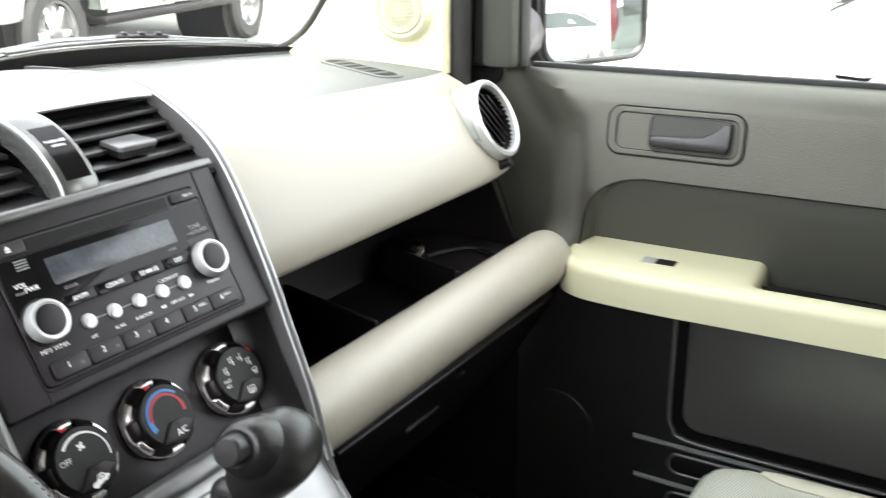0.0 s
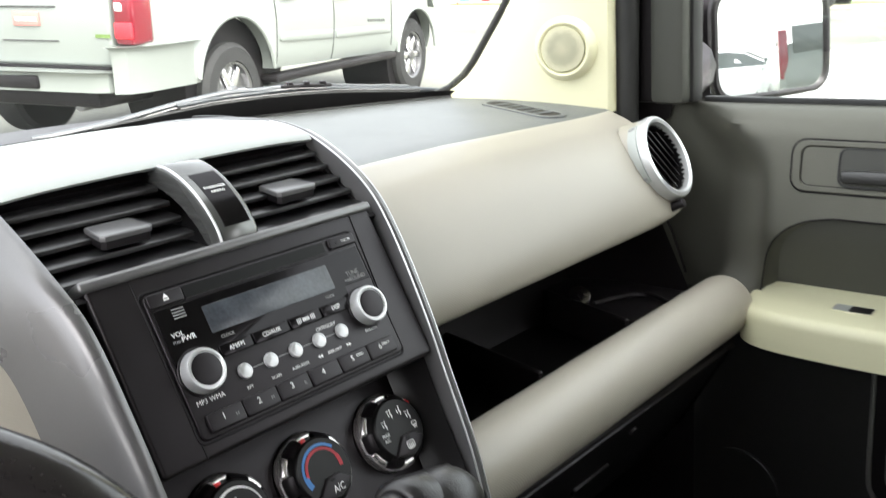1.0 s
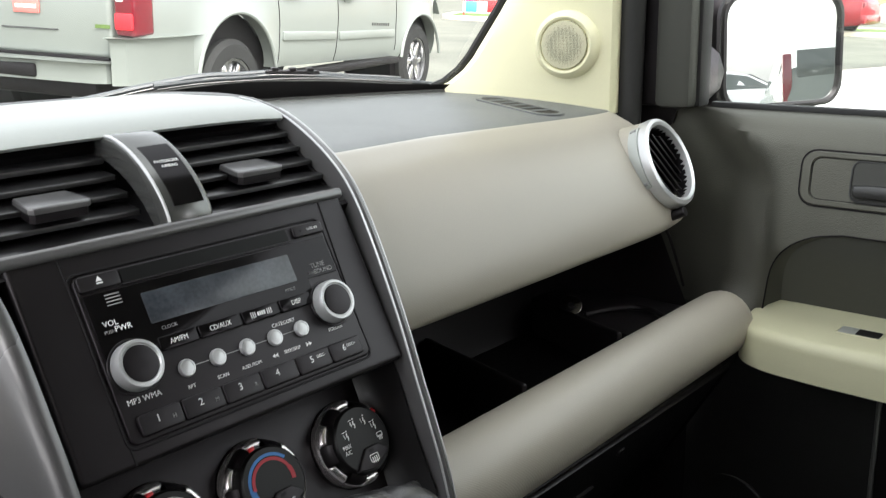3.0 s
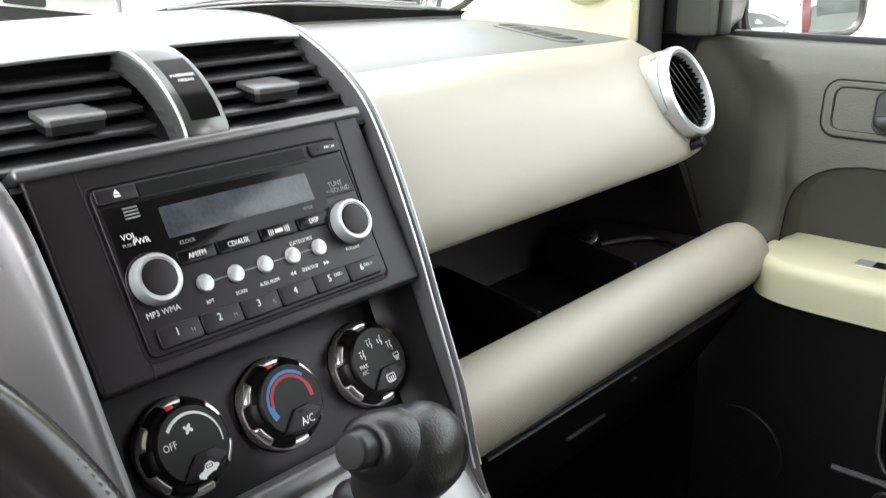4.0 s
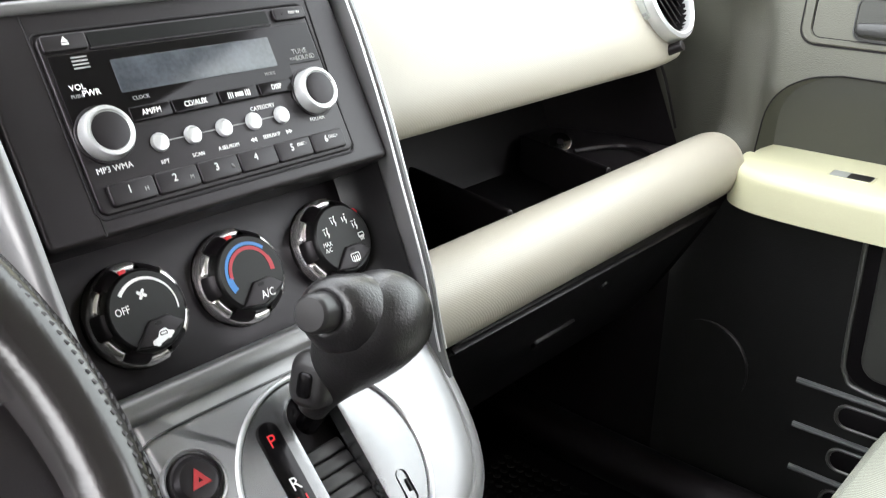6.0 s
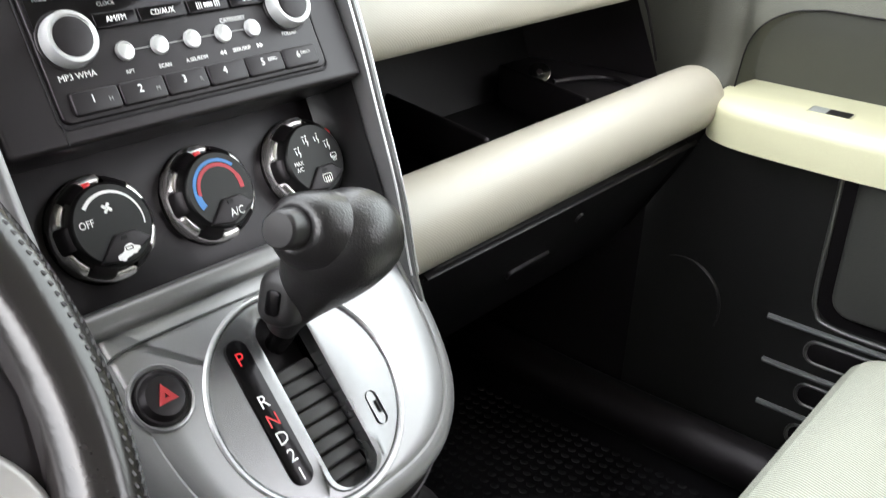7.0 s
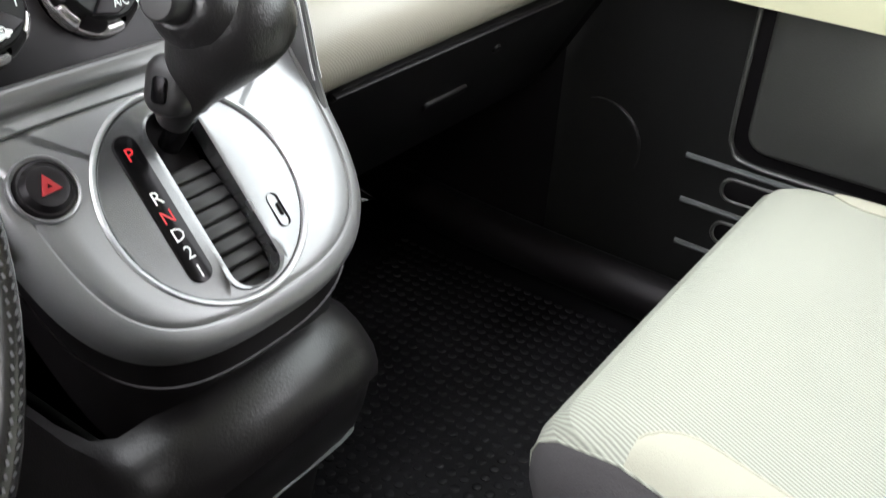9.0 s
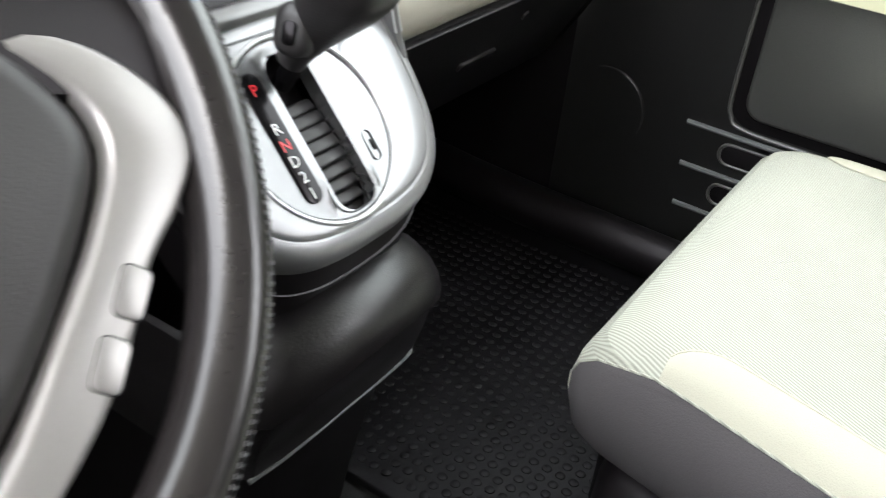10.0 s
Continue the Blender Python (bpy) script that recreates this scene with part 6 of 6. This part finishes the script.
    for x0, x1, za, zb in ((0.50, 1.33, 0.715, 0.685), (1.39, 2.47, 0.68, 0.66)):
        part("rub_strip", moved(box((x1 - x0, 0.03, 0.07), (0, 0, 0), 0.012), pose((x0 + x1) / 2, -0.064, (za + zb) / 2, 0, math.degrees(math.atan2(za - zb, x1 - x0)), 0)), SUVPAINT, s, "silver rub strip")
    for x, z in ((0.655, 1.015), (1.54, 0.985)):
        part("door_handle", merge(box((0.26, 0.035, 0.032), (x, -0.070, z), 0.012, 3), box((0.09, 0.02, 0.085), (x + 0.01, -0.052, z + 0.005), 0.01)), SUVPAINT, s, "pull handle")
        part("handle_cup", slab(rrect(0.16, 0.09, 0.04), 0.0, 0.004), GATESILVER, s, "", pose(x, -0.036, z + 0.01, 90, 0, 0))
    bar = part("name_bar", box((0.022, 0.006, 0.024), (0, 0, 0)), GATESILVER, s, "chrome name plate bar", pose(2.02, -0.064, 0.755))
    for k in range(1, 8):
        share(bar, pose(2.02 + 0.046 * k, -0.064, 0.755 - 0.002 * k))
    part("running_board", box((2.15, 0.16, 0.06), (1.42, -0.04, 0.415), 0.02), DEEP, s, "dark running board")
    for x, r, zc in ((AX[0], 0.475, 0.43), (AX[1], 0.47, 0.35)):
        pts = [(x + r * math.cos(radians(a)), -0.088, zc + r * math.sin(radians(a))) for a in range(8, 173, 6)]
        part("arch_lip", tube(pts, 0.016, 8), SUVPAINT, s, "flared arch")
        part("arch_well", moved(lathe([(r + 0.005, 0.0), (r + 0.005, 0.5), (0.02, 0.51)], 32), Matrix.Translation((x, 0.03, zc)) @ pose(0, 0, 0, -90, 0, 0)), DEEP, s, "dark wheel arch")
    # tail: tailgate, lamps, bumper and plate
    tg = part("tailgate", box((0.10, 1.66, 0.54), (-1.10, 0.95, 0.90), 0.04, 3), SUVPAINT, s, "silver tailgate")
    part("rear_window", grid([[(-1.149, y, 1.145), (-1.02, y, 1.47), (-0.88, y, 1.76)] for y in (0.16, 0.5, 0.95, 1.4, 1.74)]), CARGLASS, s, "grey rear window")
    part("wiper", tube([(-1.16, 0.95, 1.16), (-1.165, 0.55, 1.155), (-1.16, 0.32, 1.165)], 0.012, 6), DEEP, tg)
    part("grab_handle", box((0.016, 0.50, 0.012), (-1.153, 0.78, 1.005), 0.004), BRIDGE, tg, "thin grab bar")
    part("lower_bar", box((0.012, 0.46, 0.010), (-1.152, 0.76, 0.795), 0.003), BRIDGE, tg, "thin lower bar")
    for sgn, y0 in ((1, 0.0), (-1, 1.90)):
        # corner post beside the rear window
        rows = [[(-1.10 + 0.17 * t, y0 + sgn * (0.012 + 0.17 * t + 0.10 * t * t), 1.17 + 0.62 * t), (-1.14 + 0.20 * t, y0 + sgn * (0.06 + 0.16 * t), 1.18 + 0.60 * t), (-1.147 + 0.265 * t, y0 + sgn * (0.17 + 0.09 * t), 1.185 + 0.58 * t)] for t in (0, 0.25, 0.5, 0.75, 1.0)]
        part("corner_post", grid(rows), SUVPAINT, s, "silver rear corner post")
        t = part("tail_lamp", box((0.20, 0.155, 0.385), (-1.065, y0 + sgn * 0.012, 0.968), 0.03, 3), TAIL, s, "red tail lamp")
        part("reversing_lens", box((0.03, 0.060, 0.055), (-1.157, y0 + sgn * 0.035, 1.005), 0.012), CLEAR, t, "clear reversing lens")
        part("lower_lens", box((0.03, 0.13, 0.10), (-1.160, y0 + sgn * 0.010, 0.865), 0.012), RED, t, "bright red lower lens")
    # bumper: low bar with raised corners
    bar = [(-0.56, 0.06), (-1.10, 0.05), (-1.26, 0.08), (-1.295, 0.16), (-1.33, 0.95), (-1.295, 1.74), (-1.26, 1.82), (-1.10, 1.85), (-0.56, 1.84)]
    bump = part("bumper", slab(bar, 0.50, 0.625, 0.035, 3), SUVPAINT, s, "silver rear bumper")
    for sgn, y0 in ((1, 0.0), (-1, 1.90)):
        end = [(-0.52, -0.052), (-0.62, -0.078), (-1.10, -0.073), (-1.205, -0.030), (-1.25, 0.05), (-1.17, 0.09), (-0.52, 0.09)]
        end = [(x, y0 + sgn * y) for x, y in end]
        part("bumper_corner", slab(end if sgn > 0 else end[::-1], 0.49, 0.772, 0.035, 4), SUVPAINT, bump, "raised bumper corner")
    part("bumper_gap", box((0.10, 1.62, 0.02), (-1.115, 0.95, 0.634), 0.005), DEEP, s, "dark gap over the bumper")
    part("under_tray", box((0.55, 1.5, 0.12), (-0.95, 0.95, 0.45), 0.04), DEEP, s, "dark underside")
    part("exhaust_pipe", tube([(-0.6, 0.45, 0.42), (-1.0, 0.40, 0.40), (-1.2, 0.38, 0.40)], 0.035, 10), GATESILVER, s, "dull exhaust pipe")
    part("tow_hitch", box((0.04, 0.34, 0.085), (-1.318, 0.74, 0.555), 0.02), DEEP, s, "dark tow hitch recess")
    part("number_plate", box((0.012, 0.21, 0.085), (-1.158, 0.77, 0.930), 0.004), PLATE, tg, "red paper plate")
    part("plate_print", box((0.014, 0.17, 0.024), (-1.159, 0.77, 0.928), 0.002), WHITEPAINT, tg)
    part("badge", box((0.008, 0.11, 0.022), (-1.154, 0.18, 0.830)), GRASS, tg, "small green badge")
    part("side_mirror", merge(box((0.10, 0.20, 0.17), (2.17, -0.14, 1.24), 0.035, 3), box((0.05, 0.14, 0.04), (2.14, -0.03, 1.17), 0.012)), DEEP, s, "dark door mirror")
    for x in AX:
        wheel(s, pose(x, 0.09, R, 90, 0, 0), R, 0.27)
        wheel(s, pose(x, 1.80, R, -90, 0, 0), R, 0.27)


def saloon(m, paint, label, tail=TAIL, tall=0.0):
    c = thing("parked_car", m, label, "car", "parked cars")
    H = tall
    st = [(-2.2, 0.70, 0.45, 0.80, 0.84, 0.5), (-2.1, 0.80, 0.30, 0.92, 0.97 + H, 0.62), (-1.6, 0.88, 0.24, 0.95, 1.05 + H * 1.1, 0.62), (-0.9, 0.90, 0.22, 0.93, 1.38 + H, 0.56), (0.0, 0.90, 0.22, 0.92, 1.45 + H, 0.55),
          (0.5, 0.90, 0.22, 0.91, 1.32 + H, 0.56), (1.1, 0.89, 0.22, 0.90, 0.98, 0.70), (1.8, 0.84, 0.25, 0.82, 0.88, 0.6), (2.15, 0.72, 0.35, 0.70, 0.74, 0.5)]
    part("body", body_sections(4.4, st), paint, c)
    for sgn in (-1, 1):
        part("side_window", grid([[(x, sgn * (w + 0.012), z) for x, w, z in ((-1.35, 0.80, 1.0), (-0.9, 0.815, 0.98), (0, 0.82, 0.97), (0.95, 0.81, 0.96))], [(x, sgn * (w + 0.012), z) for x, w, z in ((-0.95, 0.64, 1.27 + H), (-0.7, 0.62, 1.33 + H), (0, 0.61, 1.36 + H), (0.45, 0.62, 1.28 + H))]]), CARGLASS, c, "dark side windows")
        part("tail_lamp", box((0.14, 0.15, 0.80), (-2.10, sgn * 0.72, 1.10), 0.03) if tall else box((0.12, 0.34, 0.16), (-2.1, sgn * 0.60, 0.80), 0.03), tail, c, "red tail lamp")
        part("head_lamp", box((0.2, 0.3, 0.14), (2.02, sgn * 0.56, 0.68), 0.03), CLEAR, c)
    part("rear_window", grid([[(-2.02, -0.55, 0.985 + H), (-2.02, 0.55, 0.985 + H)], [(-1.05, -0.5, 1.36 + H), (-1.05, 0.5, 1.36 + H)]]) if not tall else box((0.04, 1.14, 0.5), (-2.12, 0, 1.30), 0.02), CARGLASS, c)
    part("windscreen", grid([[(1.06, -0.66, 1.01), (1.06, 0.66, 1.01)], [(0.52, -0.52, 1.335 + H), (0.52, 0.52, 1.335 + H)]]), CARGLASS, c)
    part("bumper", box((0.2, 1.6, 0.25), (-2.13, 0, 0.45), 0.06), paint, c)
    for x in (-1.35, 1.35):
        for sgn in (-1, 1):
            wheel(c, pose(x, sgn * 0.80, 0.32, -90 * sgn, 0, 0), 0.32, 0.22)
    return c


def far_things():
    b = thing("low_building", on_ground(62.5, 39, -58), "long cream and orange shop building with dark windows far off", "building")
    part("wall", box((150, 8, 7.0), (0, 4, 3.5)), WALLPAINT, b, "cream wall")
    part("roof", box((152, 9, 0.5), (0, 4, 7.2), 0.05), DOORGREY, b)
    win = part("window", box((3.0, 0.25, 2.3), (0, 0, 0), 0.03), CARGLASS, b, "dark shop window", m=pose(-72, -0.05, 1.75))
    bay = part("wall_panel", box((3.2, 0.3, 7.0), (0, 0, 0), 0.03), ORANGE, b, "orange wall panel", m=pose(-69, 0, 3.5))
    col = part("column", box((0.7, 0.7, 7.0), (0, 0, 0), 0.05), WHITEPAINT, b, "white column", m=pose(-66.8, -0.2, 3.5))
    bar = part("window_bar", box((0.14, 0.3, 2.3), (0, 0, 0), 0.01), WALLPAINT, b, m=pose(-72.6, -0.08, 1.75))
    for k in range(1, 24):
        share(win, pose(-72 + 6 * k, -0.05, 1.75))
        share(bar, pose(-72.6 + 6 * k, -0.08, 1.75))
        if k % 3 != 1:
            share(bay, pose(-69 + 6 * k, 0, 3.5))
        share(col, pose(-66.8 + 6 * k, -0.2, 3.5))
    rnd = random.Random(4)
    for k in range(11):
        bush = bmesh.new()
        for j in range(150):
            a, e, r = rnd.uniform(0, 6.28), rnd.uniform(0, 1.5), rnd.uniform(0.5, 1.0)
            p = Vector((math.cos(a) * math.cos(e), math.sin(a) * math.cos(e), math.sin(e))) * r
            bmesh.ops.create_icosphere(bush, subdivisions=1, radius=rnd.uniform(0.09, 0.22), matrix=Matrix.Translation((p.x * 1.3, p.y * 1.1, p.z * 0.8)))
        t = -13.0 + 2.9 * k + rnd.uniform(-0.4, 0.4)
        s = part("shrub", bush, LEAF, m=on_ground(58.5 + 0.53 * t, 36.5 - 0.848 * t, 40 * k))
        tagged(s, "rounded green clipped shrub by the road", "shrub", "roadside shrubs")
    p = thing("sign_post", on_ground(21.9, 17.95), "thin red post at the corner of the grass", "post")
    part("post", tube([(0, 0, 0), (0, 0, 3.2)], 0.035, 8), POLE, p)
    s = thing("banner", on_ground(22.22, 17.62, -44), "low blue white and red banner board on the grass", "banner")
    part("board", box((1.0, 0.03, 0.32), (0, 0, 0.34), 0.004), WHITEPAINT, s)
    part("blue_field", box((0.34, 0.034, 0.322), (-0.25, 0, 0.34), 0.004), BLUE, s)
    part("red_field", box((0.28, 0.034, 0.322), (0.36, 0, 0.34), 0.004), RED, s)
    part("top_rail", box((1.02, 0.04, 0.03), (0, 0, 0.51), 0.004), RED, s)
    for x in (-0.45, 0.45):
        part("leg", tube([(x, 0, 0), (x, 0, 0.50)], 0.015, 6), POLE, s)


def cars():
    saloon(on_ground(26.6, 10.1, 93), REDPAINT, "shiny red saloon parked in a row")
    saloon(on_ground(31.2, 6.9, 93), WHITEPAINT, "white saloon parked behind a red one")
    saloon(on_ground(20.4, 10.1, 95), WHITEPAINT, "white saloon with dark roof edge at the front of the row")
    saloon(on_ground(33.5, 13.5, 93), WHITEPAINT, "white saloon in the second row of parked cars")
    saloon(on_ground(45.8, 39.85, 185), BLUEPAINT, "blue pick-up shaped car parked across the road", TAIL, 0.3)
    n = saloon(on_ground(3.6, -0.9, 90), WHITEPAINT, "white car parked in the next bay")
    sm = part("side_mirror", box((0.16, 0.24, 0.17), (0.87, 1.02, 0.95), 0.04, 3), WHITEPAINT, n)
    part("mirror_foot", box((0.10, 0.16, 0.03), (0.87, 0.95, 0.86), 0.01), DEEP, sm)
    part("wiper", tube([(1.0, 0.5, 1.06), (1.12, -0.3, 1.02)], 0.012, 6), RUBBER, n)
    saloon(on_ground(8.52, -15.36, -72.5), GREENPAINT, "grey green tall hatchback parked behind", TAIL, 0.32)
    saloon(on_ground(9.1, -21.5, 10), WHITEPAINT, "white saloon parked further behind")



ground()
cabin()
LOW = windscreen()
pillar()
dashboard(LOW)
coin()
door()
side_mirror()
wipers()
stack()
radio()
for q, kind in ((-0.0705, "fan"), (0.0035, "temp"), (0.0825, "mode")):
    dial(q, kind)
console()
column()
shifter()
steering_wheel()
seat()
floor_mat()
suv()
cars()
far_things()
